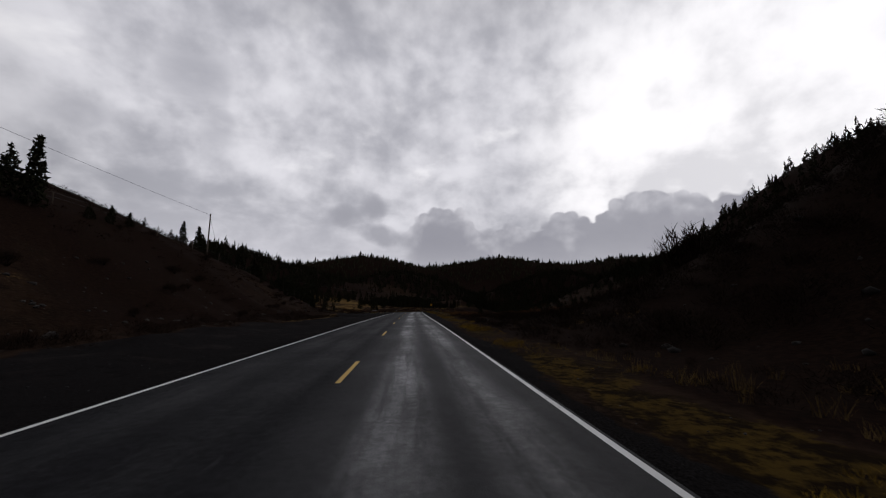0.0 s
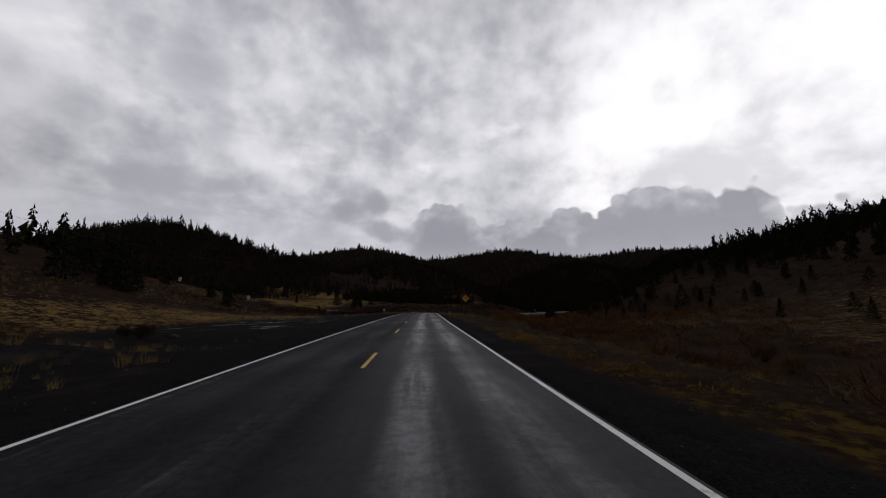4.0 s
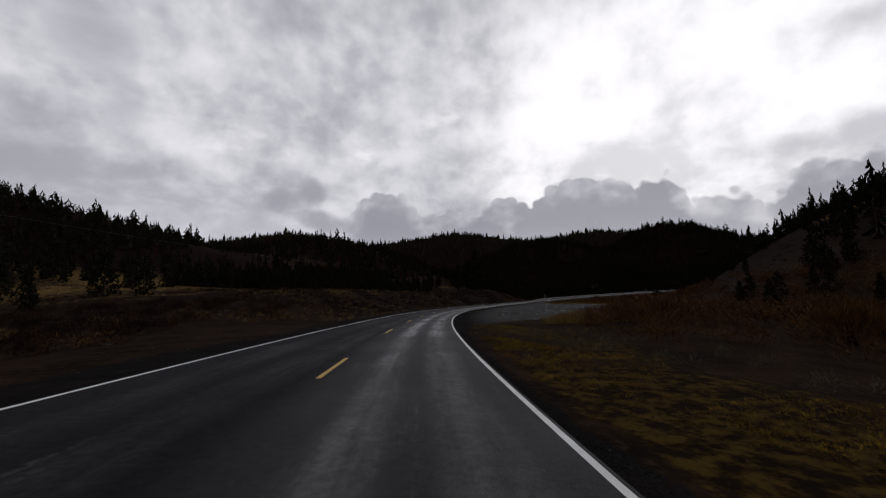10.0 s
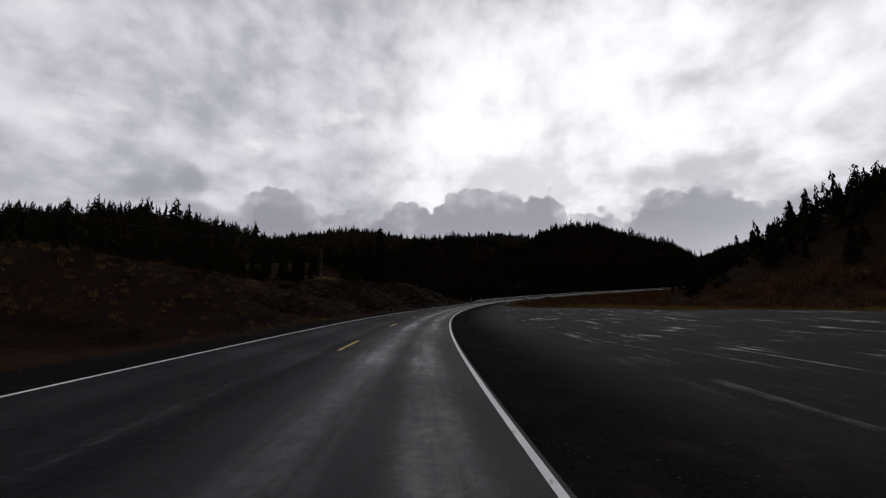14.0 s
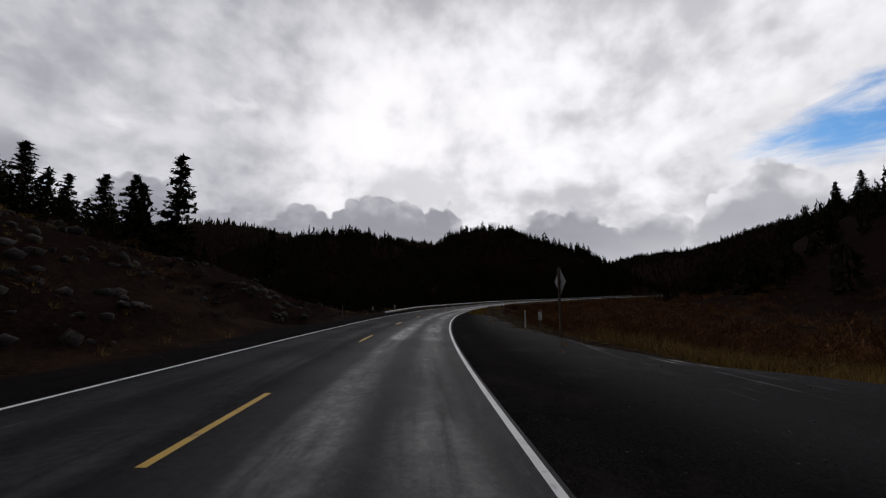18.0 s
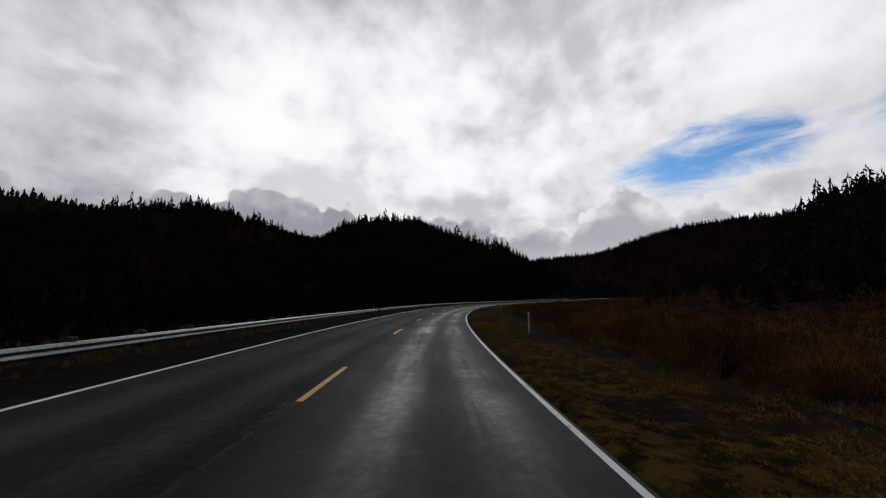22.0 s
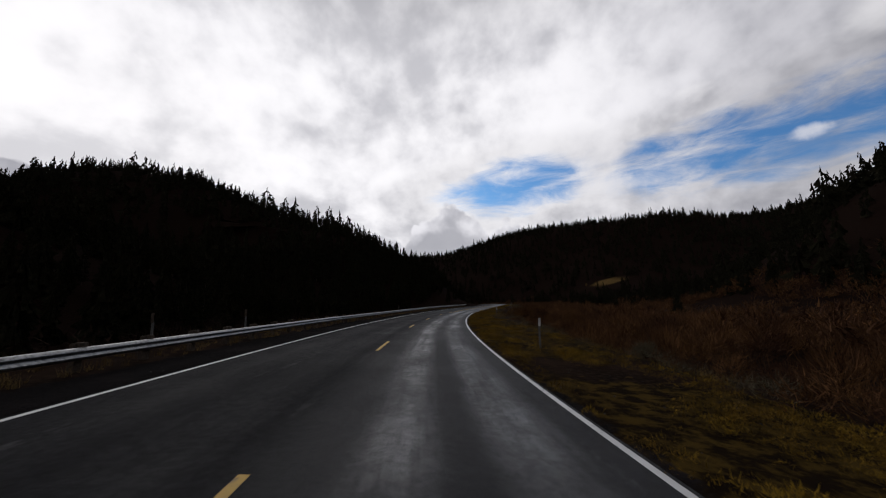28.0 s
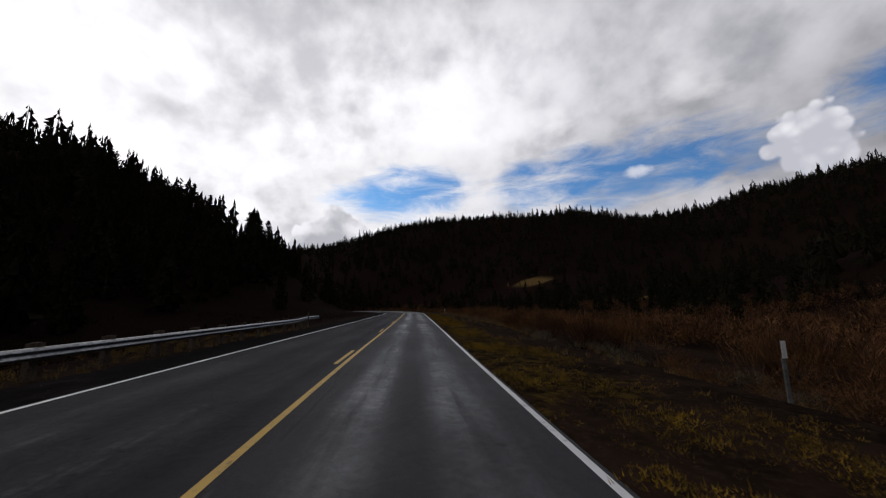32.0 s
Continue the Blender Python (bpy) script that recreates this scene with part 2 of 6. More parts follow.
def asphalt_material():
    m = bpy.data.materials.new("asphalt")
    m.use_nodes = True
    k = Nodes(m.node_tree)
    p = k.n["Principled BSDF"]
    pos = k.add("ShaderNodeNewGeometry").outputs["Position"]
    at = k.add("ShaderNodeAttribute")
    at.attribute_name = "lane"
    sep = k.add("ShaderNodeSeparateXYZ")
    k.put(sep.inputs[0], at.outputs["Vector"])
    u, s = sep.outputs[0], sep.outputs[1]
    # stretched along the lane for tyre streaks
    lane = k.add("ShaderNodeCombineXYZ")
    k.put(lane.inputs[0], u)
    k.put(lane.inputs[1], k.math("MULTIPLY", s, 0.07))
    streak = k.noise(lane.outputs[0], 3.0, 6.0, 0.62)
    wob = k.math("MULTIPLY", k.math("SUBTRACT", k.noise(lane.outputs[0], 0.9, 2.0), 0.5), 0.7)
    cross = k.math("ADD", k.math("ABSOLUTE", k.math("SUBTRACT", k.math("ABSOLUTE", u), 1.95)), wob)
    track = k.ramp(k.math("ABSOLUTE", k.math("SUBTRACT", cross, 0.74)), 0.70, 0.08)
    patch = k.ramp(k.noise(pos, 0.16, 3.0), 0.40, 0.62)
    # wheel-track wear; left lane muted to put the right lane's sheen into the tone
    worn = k.math("MULTIPLY", k.math("MULTIPLY", track, k.math("MULTIPLY", k.ramp(u, -1.2, 0.4, 0.10, 1.0), k.ramp(u, 1.6, 2.3, 1.0, 0.8))), k.math("ADD", 0.42, k.math("MULTIPLY", patch, 0.58)))
    worn = k.math("MULTIPLY", worn, k.ramp(streak, 0.24, 0.60, 0.15, 1.0))
    grit = k.noise(pos, 42.0, 4.0, 0.7)
    speck = k.noise(pos, 9.0, 6.0, 0.65)
    base = k.mix(k.ramp(speck, 0.3, 0.7), (0.0062, 0.0060, 0.0070, 1), (0.0155, 0.0150, 0.0175, 1))
    mott = k.ramp(k.math("ADD", k.math("MULTIPLY", k.noise(pos, 3.2, 6.0, 0.7), 0.6), k.math("MULTIPLY", speck, 0.4)), 0.42, 0.60)
    worn = k.math("MULTIPLY", worn, k.math("ADD", 0.62, k.math("MULTIPLY", mott, 0.38)))
    base = k.mix(worn, base, (0.076, 0.075, 0.078, 1))
    base = k.mix(k.math("MULTIPLY", k.ramp(s, 630, 675), 0.16), base, (0.105, 0.105, 0.112, 1))
    # bare scuffed patches and old seams along the lane
    scuff = k.math("MULTIPLY", k.ramp(k.noise(lane.outputs[0], 1.3, 6.0, 0.65), 0.60, 0.68), mott)
    base = k.mix(k.math("MULTIPLY", scuff, 0.4), base, (0.115, 0.115, 0.118, 1))
    base = k.mix(k.math("MULTIPLY", k.ramp(grit, 0.55, 0.75), 0.35), base, (0.050, 0.050, 0.052, 1))
    pit = k.ramp(k.noise(pos, 1.6, 7.0, 0.72), 0.36, 0.30)
    base = k.mix(k.math("MULTIPLY", pit, 0.75), base, (0.006, 0.006, 0.0065, 1))
    crackle = k.noise(pos, 0.9, 8.0, 0.7, 1.2)
    crack = k.math("MULTIPLY", k.ramp(crackle, 0.492, 0.5), k.ramp(crackle, 0.508, 0.5))
    base = k.mix(k.math("MULTIPLY", crack, 0.65), base, (0.006, 0.006, 0.0065, 1))
    seam = k.ramp(k.math("ABSOLUTE", k.math("ADD", k.math("SUBTRACT", u, 0.42), k.math("MULTIPLY", wob, 0.12))), 0.03, 0.012)
    base = k.mix(k.math("MULTIPLY", seam, k.math("MULTIPLY", patch, 0.7)), base, (0.006, 0.006, 0.0065, 1))
    k.put(p.inputs["Base Color"], base)
    wet = k.ramp(k.noise(pos, 0.35, 4.0), 0.4, 0.65)
    k.put(p.inputs["Roughness"], k.math("SUBTRACT", 0.74, k.math("ADD", k.math("MULTIPLY", wet, 0.07), k.math("MULTIPLY", worn, 0.42))))
    # specular graded by lane too, standing in for sheen toward the sun
    k.put(p.inputs["Specular IOR Level"], k.math("ADD", k.ramp(u, -0.6, 0.9, 0.035, 0.27), k.math("MULTIPLY", worn, 0.60)))
    bp = k.add("ShaderNodeBump")
    bp.inputs["Strength"].default_value = 0.6
    bp.inputs["Distance"].default_value = 0.016
    k.put(bp.inputs["Height"], k.math("ADD", k.noise(pos, 55.0, 3.0, 0.7), k.math("MULTIPLY", k.noise(pos, 7.0, 4.0, 0.6), 0.8)))
    k.put(p.inputs["Normal"], bp.outputs[0])
    return m


def ground_material():
    """Dark soil, dry grass and cinder gravel, mixed by what grows at each place."""
    m = bpy.data.materials.new("ground_soil")
    m.use_nodes = True
    k = Nodes(m.node_tree)
    p = k.n["Principled BSDF"]
    pos = k.add("ShaderNodeNewGeometry").outputs["Position"]
    at = k.add("ShaderNodeAttribute")
    at.attribute_name = "cover"
    sep = k.add("ShaderNodeSeparateColor")
    k.put(sep.inputs[0], at.outputs["Color"])
    gravel, gold, moss = sep.outputs
    dark_floor = at.outputs["Alpha"]
    big = k.noise(pos, 0.07, 4.0)
    mid = k.noise(pos, 0.55, 6.0, 0.62)
    fine = k.noise(pos, 5.5, 6.0, 0.65)
    grit = k.noise(pos, 34.0, 3.0, 0.7)
    soil = k.mix(k.ramp(mid, 0.36, 0.62), (0.0100, 0.0066, 0.0050, 1), (0.026, 0.0150, 0.0100, 1))
    soil = k.mix(k.ramp(fine, 0.45, 0.7), soil, (0.034, 0.021, 0.0135, 1))
    dry = k.mix(k.ramp(fine, 0.35, 0.65), (0.070, 0.043, 0.016, 1), (0.200, 0.127, 0.044, 1))
    mossy = k.mix(k.ramp(k.noise(pos, 2.4, 7.0, 0.7), 0.42, 0.62), (0.012, 0.0078, 0.0048, 1), (0.066, 0.041, 0.0105, 1))
    cinder = k.mix(k.ramp(grit, 0.35, 0.7), (0.0056, 0.0050, 0.0050, 1), (0.019, 0.0168, 0.0168, 1))
    cinder = k.mix(k.ramp(mid, 0.5, 0.75), cinder, (0.024, 0.0195, 0.0185, 1))
    cinder = k.mix(k.math("MULTIPLY", k.ramp(k.noise(pos, 14.0, 5.0, 0.75), 0.60, 0.72), 0.6), cinder, (0.070, 0.066, 0.064, 1))
    cinder = k.mix(k.math("MULTIPLY", k.ramp(k.noise(pos, 1.6, 6.0, 0.7), 0.52, 0.66), 0.55), cinder, (0.0045, 0.0043, 0.0045, 1))
    lumps = k.noise(pos, 2.3, 4.0, 0.6)
    jag = k.math("ADD", k.math("MULTIPLY", k.math("SUBTRACT", k.math("ADD", mid, fine), 1.0), 0.9), k.math("MULTIPLY", k.math("SUBTRACT", lumps, 0.5), 1.5))
    col = k.mix(k.ramp(k.math("ADD", gold, jag), 0.35, 0.65), soil, dry)
    col = k.mix(k.ramp(k.math("ADD", moss, jag), 0.35, 0.62), col, mossy)
    is_gravel = k.ramp(k.math("ADD", gravel, k.math("MULTIPLY", jag, 0.6)), 0.38, 0.62)
    col = k.mix(k.ramp(k.math("ADD", dark_floor, k.math("MULTIPLY", jag, 0.5)), 0.3, 0.7), col, k.mix(k.ramp(fine, 0.35, 0.7), (0.0078, 0.0046, 0.0036, 1), (0.0195, 0.0107, 0.0074, 1)))
    col = k.mix(is_gravel, col, cinder)
    k.put(p.inputs["Base Color"], col)
    tracks = k.add("ShaderNodeAttribute")
    tracks.attribute_name = "lane"
    sp = k.add("ShaderNodeSeparateXYZ")
    k.put(sp.inputs[0], tracks.outputs["Vector"])
    ln = k.add("ShaderNodeCombineXYZ")
    k.put(ln.inputs[0], sp.outputs[0])
    k.put(ln.inputs[1], k.math("MULTIPLY", sp.outputs[1], 0.035))
    puddle = k.ramp(k.math("ADD", k.math("MULTIPLY", k.noise(ln.outputs[0], 2.6, 6.0, 0.66), 0.68), k.math("MULTIPLY", mid, 0.32)), 0.54, 0.63)
    wet = k.math("MULTIPLY", k.math("MULTIPLY", puddle, is_gravel), k.math("MAXIMUM", k.ramp(sp.outputs[0], 8.0, 11.0), k.math("MULTIPLY", k.ramp(sp.outputs[0], -8.0, -11.0), k.ramp(sp.outputs[1], 108, 116))))
    damp = k.math("MULTIPLY", is_gravel, k.ramp(sp.outputs[0], 5.0, 9.0))
    k.put(p.inputs["Roughness"], k.math("SUBTRACT", k.math("SUBTRACT", 0.92, k.math("MULTIPLY", damp, 0.06)), k.math("MULTIPLY", wet, 0.55)))
    k.put(p.inputs["Specular IOR Level"], k.math("ADD", k.math("ADD", 0.004, k.math("MULTIPLY", damp, 0.075)), k.math("MULTIPLY", wet, 0.40)))
    bp = k.add("ShaderNodeBump")
    bp.inputs["Strength"].default_value = 0.55
    bp.inputs["Distance"].default_value = 0.05
    k.put(bp.inputs["Height"], k.math("MULTIPLY", k.math("ADD", k.math("MULTIPLY", fine, 0.5), k.math("ADD", k.math("MULTIPLY", lumps, 0.8), k.math("MULTIPLY", grit, 0.45))), k.math("SUBTRACT", 1.0, wet)))
    k.put(p.inputs["Normal"], bp.outputs[0])
    return m


def paint_material(name, tone, worn):
    """Road paint, chipped so that the asphalt shows."""
    m = bpy.data.materials.new(name)
    m.use_nodes = True
    k = Nodes(m.node_tree)
    p = k.n["Principled BSDF"]
    pos = k.add("ShaderNodeNewGeometry").outputs["Position"]
    chip = k.ramp(k.math("ADD", k.math("MULTIPLY", k.noise(pos, 6.0, 6.0, 0.7), 0.65), k.math("MULTIPLY", k.noise(pos, 0.5, 2.0), 0.35)), 0.56, 0.66)
    dirt = k.ramp(k.noise(pos, 1.7, 4.0), 0.3, 0.75)
    col = k.mix(k.math("MULTIPLY", dirt, 0.35), (*tone, 1), (*[q * 0.55 for q in tone], 1))
    col = k.mix(k.math("MULTIPLY", chip, worn), col, (0.05, 0.05, 0.052, 1))
    k.put(p.inputs["Base Color"], col)
    p.inputs["Roughness"].default_value = 0.6
    return m


M = {}
M["asphalt"] = asphalt_material()
M["ground"] = ground_material()
M["white_paint"] = paint_material("white_road_paint", (0.80, 0.80, 0.79), 0.6)
M["ghost_paint"] = paint_material("worn_off_road_paint", (0.20, 0.20, 0.20), 1.0)
M["patch"] = material("pale_asphalt_patch", ((0.018, 0.018, 0.0195), (0.030, 0.030, 0.032), (0.046, 0.046, 0.048)), 0.62, 0.9, 9.0, 0.4, spec=0.3)
M["yellow_paint"] = paint_material("yellow_road_paint", (0.60, 0.36, 0.035), 0.75)
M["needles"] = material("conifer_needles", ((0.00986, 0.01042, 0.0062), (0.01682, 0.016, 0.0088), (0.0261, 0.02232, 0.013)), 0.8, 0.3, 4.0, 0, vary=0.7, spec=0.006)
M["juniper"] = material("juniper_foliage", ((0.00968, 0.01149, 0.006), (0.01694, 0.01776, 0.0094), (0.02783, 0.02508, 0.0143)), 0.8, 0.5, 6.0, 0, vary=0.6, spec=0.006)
M["bark"] = material("pine_bark", ((0.045, 0.032, 0.024), (0.075, 0.050, 0.035), (0.028, 0.022, 0.018)), 0.9, 3.0, 26.0, 0.5)
M["willow"] = material("bare_willow_stems", ((0.03705, 0.01759, 0.01188), (0.1781, 0.0873, 0.03375), (0.08265, 0.04123, 0.0225)), 0.85, 0.30, 0.8, 0, vary=0.9, spec=0.006)
M["pulloff_brush"] = material("dark_reddish_brush", ((0.0242, 0.01213, 0.0085), (0.0462, 0.02328, 0.012), (0.0154, 0.009215, 0.007)), 0.9, 0.3, 1.1, 0, vary=0.9, spec=0.006)
M["sage"] = material("sagebrush_leaves", ((0.110, 0.094, 0.060), (0.158, 0.134, 0.084), (0.072, 0.060, 0.038)), 0.9, 0.6, 7.0, 0, vary=0.5, spec=0.006)
M["green_sage"] = material("green_grey_bush_leaves", ((0.036, 0.041, 0.022), (0.058, 0.062, 0.036), (0.022, 0.024, 0.014)), 0.9, 0.6, 7.0, 0, vary=0.6, spec=0.006)
M["rust_brush"] = material("rust_brown_brush", ((0.0616, 0.0285, 0.013), (0.1512, 0.0741, 0.023), (0.0448, 0.02185, 0.012)), 0.9, 0.25, 1.1, 0, vary=0.8, spec=0.006)
M["dark_brush"] = material("dark_brush_twigs", ((0.01716, 0.01045, 0.0077), (0.02772, 0.01672, 0.0116), (0.0132, 0.009405, 0.0066)), 0.9, 0.3, 4.0, 0, vary=0.6, spec=0.006)
M["dry_grass"] = material("dry_grass_blades", ((0.205, 0.134, 0.044), (0.285, 0.188, 0.064), (0.12, 0.078, 0.027)), 0.85, 0.3, 5.0, 0, vary=0.7, spec=0.006)
M["moss_grass"] = material("yellow_green_grass", ((0.300, 0.182, 0.020), (0.180, 0.104, 0.018), (0.058, 0.038, 0.012)), 0.85, 0.6, 1.9, 0, vary=0.7, spec=0.006)
M["rock"] = material("basalt_rock", ((0.013, 0.0105, 0.0095), (0.024, 0.0195, 0.0175), (0.046, 0.039, 0.035)), 0.88, 0.8, 6.0, 0.6, vary=0.8)
M["gravel"] = material("cinder_gravel", ((0.0168, 0.0162, 0.0168), (0.0360, 0.0342, 0.0336), (0.0660, 0.0612, 0.0588)), 0.85, 2.0, 30.0, 0.4, vary=0.9)
M["tar"] = material("black_tar", ((0.006, 0.006, 0.0065), (0.010, 0.010, 0.0105), (0.014, 0.014, 0.0145)), 0.88, 1.5, 14.0, 0.3)
M["galvanised"] = material("galvanised_steel", ((0.20, 0.205, 0.21), (0.26, 0.265, 0.27), (0.14, 0.14, 0.145)), 0.42, 1.2, 14.0, 0.12, metal=0.9)
M["old_wood"] = material("weathered_wood", ((0.075, 0.055, 0.040), (0.12, 0.088, 0.062), (0.045, 0.034, 0.027)), 0.85, 2.5, 22.0, 0.5)
M["dark_post"] = material("dark_wet_wood", ((0.016, 0.012, 0.010), (0.026, 0.019, 0.015), (0.010, 0.008, 0.007)), 0.8, 2.5, 22.0, 0.5)
M["red_wood"] = material("brown_stained_post", ((0.14, 0.062, 0.030), (0.19, 0.088, 0.042), (0.085, 0.042, 0.024)), 0.8, 2.5, 20.0, 0.4)
M["white_plastic"] = material("white_plastic", ((0.62, 0.62, 0.60), (0.72, 0.72, 0.70), (0.45, 0.44, 0.42)), 0.55, 1.5, 9.0, 0.1)
M["grey_plastic"] = material("dull_grey_plastic", ((0.13, 0.125, 0.12), (0.17, 0.165, 0.16), (0.09, 0.087, 0.083)), 0.7, 1.5, 9.0, 0.1)
M["sign_yellow"] = material("yellow_sign_sheeting", ((0.76, 0.35, 0.014), (0.82, 0.39, 0.018), (0.66, 0.30, 0.014)), 0.45, 1.2, 12.0, 0.05)
M["sign_back"] = material("bare_aluminium", ((0.34, 0.345, 0.35), (0.42, 0.425, 0.43), (0.28, 0.28, 0.285)), 0.45, 1.4, 10.0, 0.08, metal=0.5)
M["black_paint"] = material("black_paint", ((0.012, 0.012, 0.012), (0.018, 0.018, 0.018), (0.010, 0.010, 0.010)), 0.5, 2.0, 15.0, 0.05)
M["letterbox_paint"] = material("scuffed_light_grey_paint", ((0.17, 0.17, 0.17), (0.24, 0.24, 0.235), (0.12, 0.115, 0.11)), 0.55, 3.0, 16.0, 0.15)
M["wire"] = material("dull_wire", ((0.05, 0.05, 0.05), (0.06, 0.06, 0.06), (0.04, 0.04, 0.04)), 0.6, 1.0, 6.0, 0)
M["autumn_leaves"] = material("yellow_autumn_leaves", ((0.20, 0.11, 0.022), (0.27, 0.155, 0.03), (0.13, 0.075, 0.02)), 0.8, 0.8, 6.0, 0, vary=0.6)

# ---- shared mesh helpers ----


def mesh_data(name, V, F, mat, smooth=False):
    """A mesh from arrays: vertices n x 3 and faces, all with the same number of corners."""
    V, F = np.asarray(V, np.float32).reshape(-1, 3), np.asarray(F, np.int32)
    me = bpy.data.meshes.new(name)
    me.vertices.add(len(V))
    me.vertices.foreach_set("co", V.ravel())
    n = F.shape[1]
    me.loops.add(F.size)
    me.loops.foreach_set("vertex_index", F.ravel())
    me.polygons.add(len(F))
    me.polygons.foreach_set("loop_start", np.arange(0, F.size, n, dtype=np.int32))
    if smooth:
        me.polygons.foreach_set("use_smooth", np.ones(len(F), bool))
    me.update(calc_edges=True)
    me.validate()
    me.materials.append(mat)
    return me


def thing(name, label, category, group="", at=None, kind=""):
    ob = new(name)
    ob.empty_display_size = 0.2
    if at is not None:
        ob.matrix_world = at
    return tagged(ob, label, category, group, kind)


def part(name, bm, mat, parent, label=""):
    """Links a bmesh, or ready mesh data, as one mesh object under a thing or a part."""
    if isinstance(bm, bmesh.types.BMesh):
        me = bpy.data.meshes.new(name)
        bm.normal_update()
        bm.to_mesh(me)
        bm.free()
        me.materials.append(mat)
    else:
        me = bm
    ob = new(name, me)
    ob.parent = parent
    if label:
        tagged(ob, label)
    return ob


def box(w, d, h, at=(0, 0, 0), bevel=0.0, bm=None, turn=None):
    """A block centred on at in x and y, standing on at's z."""
    bm = bm or bmesh.new()
    got = bmesh.ops.create_cube(bm, size=1.0)["verts"]
    m = Matrix.Translation(Vector(at) + Vector((0, 0, h / 2))) @ (turn or Matrix.Identity(4)) @ Matrix.Diagonal((w, d, h, 1))
    bmesh.ops.transform(bm, matrix=m, verts=got)
    if bevel:
        ed = list({e for v in got for e in v.link_edges})
        bmesh.ops.bevel(bm, geom=ed, offset=bevel, segments=2, affect="EDGES")
    return bm


def tube(r0, r1, h, at=(0, 0, 0), sides=10, bm=None, turn=None):
    bm = bm or bmesh.new()
    got = bmesh.ops.create_cone(bm, cap_ends=True, segments=sides, radius1=r0, radius2=r1, depth=h)["verts"]
    bmesh.ops.transform(bm, matrix=Matrix.Translation(at) @ (turn or Matrix.Identity(4)) @ Matrix.Translation((0, 0, h / 2)), verts=got)
    return bm


def value_noise(x, y, size, seed):
    """Smooth noise from -1 to 1 with lumps of the given size."""
    table = np.random.default_rng(seed).uniform(-1, 1, (256, 256))
    fx, fy = np.asarray(x) / size, np.asarray(y) / size
    ix, iy = np.floor(fx).astype(int), np.floor(fy).astype(int)
    tx, ty = fx - ix, fy - iy
    tx, ty = tx * tx * (3 - 2 * tx), ty * ty * (3 - 2 * ty)
    g = lambda i, j: table[i % 256, j % 256]
    return (g(ix, iy) * (1 - tx) + g(ix + 1, iy) * tx) * (1 - ty) + (g(ix, iy + 1) * (1 - tx) + g(ix + 1, iy + 1) * tx) * ty


def step(a, b, v):
    t = np.clip((v - a) / (b - a), 0, 1)
    return t * t * (3 - 2 * t)


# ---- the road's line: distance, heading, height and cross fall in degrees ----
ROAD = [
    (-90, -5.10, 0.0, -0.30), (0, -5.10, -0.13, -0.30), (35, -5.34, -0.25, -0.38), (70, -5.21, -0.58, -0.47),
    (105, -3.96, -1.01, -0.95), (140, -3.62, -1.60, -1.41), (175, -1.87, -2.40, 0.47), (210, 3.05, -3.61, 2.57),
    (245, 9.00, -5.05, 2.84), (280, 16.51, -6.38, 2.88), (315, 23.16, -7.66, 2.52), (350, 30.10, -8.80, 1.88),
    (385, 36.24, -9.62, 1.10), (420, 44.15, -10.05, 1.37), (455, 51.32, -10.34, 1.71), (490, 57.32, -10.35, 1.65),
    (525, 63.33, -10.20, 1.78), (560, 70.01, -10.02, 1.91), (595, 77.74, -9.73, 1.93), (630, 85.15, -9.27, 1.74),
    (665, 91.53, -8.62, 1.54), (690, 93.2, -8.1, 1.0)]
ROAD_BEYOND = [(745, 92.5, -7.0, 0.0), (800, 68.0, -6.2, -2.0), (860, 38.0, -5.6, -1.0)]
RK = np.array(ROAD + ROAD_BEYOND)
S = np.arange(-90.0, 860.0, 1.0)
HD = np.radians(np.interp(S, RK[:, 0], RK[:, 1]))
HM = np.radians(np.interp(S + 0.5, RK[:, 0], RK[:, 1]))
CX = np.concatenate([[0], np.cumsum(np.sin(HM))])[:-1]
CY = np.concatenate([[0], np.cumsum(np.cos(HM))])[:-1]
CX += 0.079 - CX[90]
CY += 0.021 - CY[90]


def soften(v, n):
    for _ in range(n):
        v = np.concatenate([v[:1], (v[:-2] + 2 * v[1:-1] + v[2:]) / 4, v[-1:]])
    return v


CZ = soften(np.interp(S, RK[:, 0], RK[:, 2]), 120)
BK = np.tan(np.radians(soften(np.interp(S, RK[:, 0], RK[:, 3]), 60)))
HALF = 3.76   # half the paved width


def on_road(s, u, lift=0.0):
    """A point of the road's plane, s metres along it and u metres to the right of its middle."""
    s, u = np.broadcast_arrays(np.asarray(s, float), np.asarray(u, float))
    i = lambda a: np.interp(s, S, a)
    h = i(HD)
    return np.stack([i(CX) + u * np.cos(h), i(CY) - u * np.sin(h), i(CZ) - i(BK) * u + lift], -1)


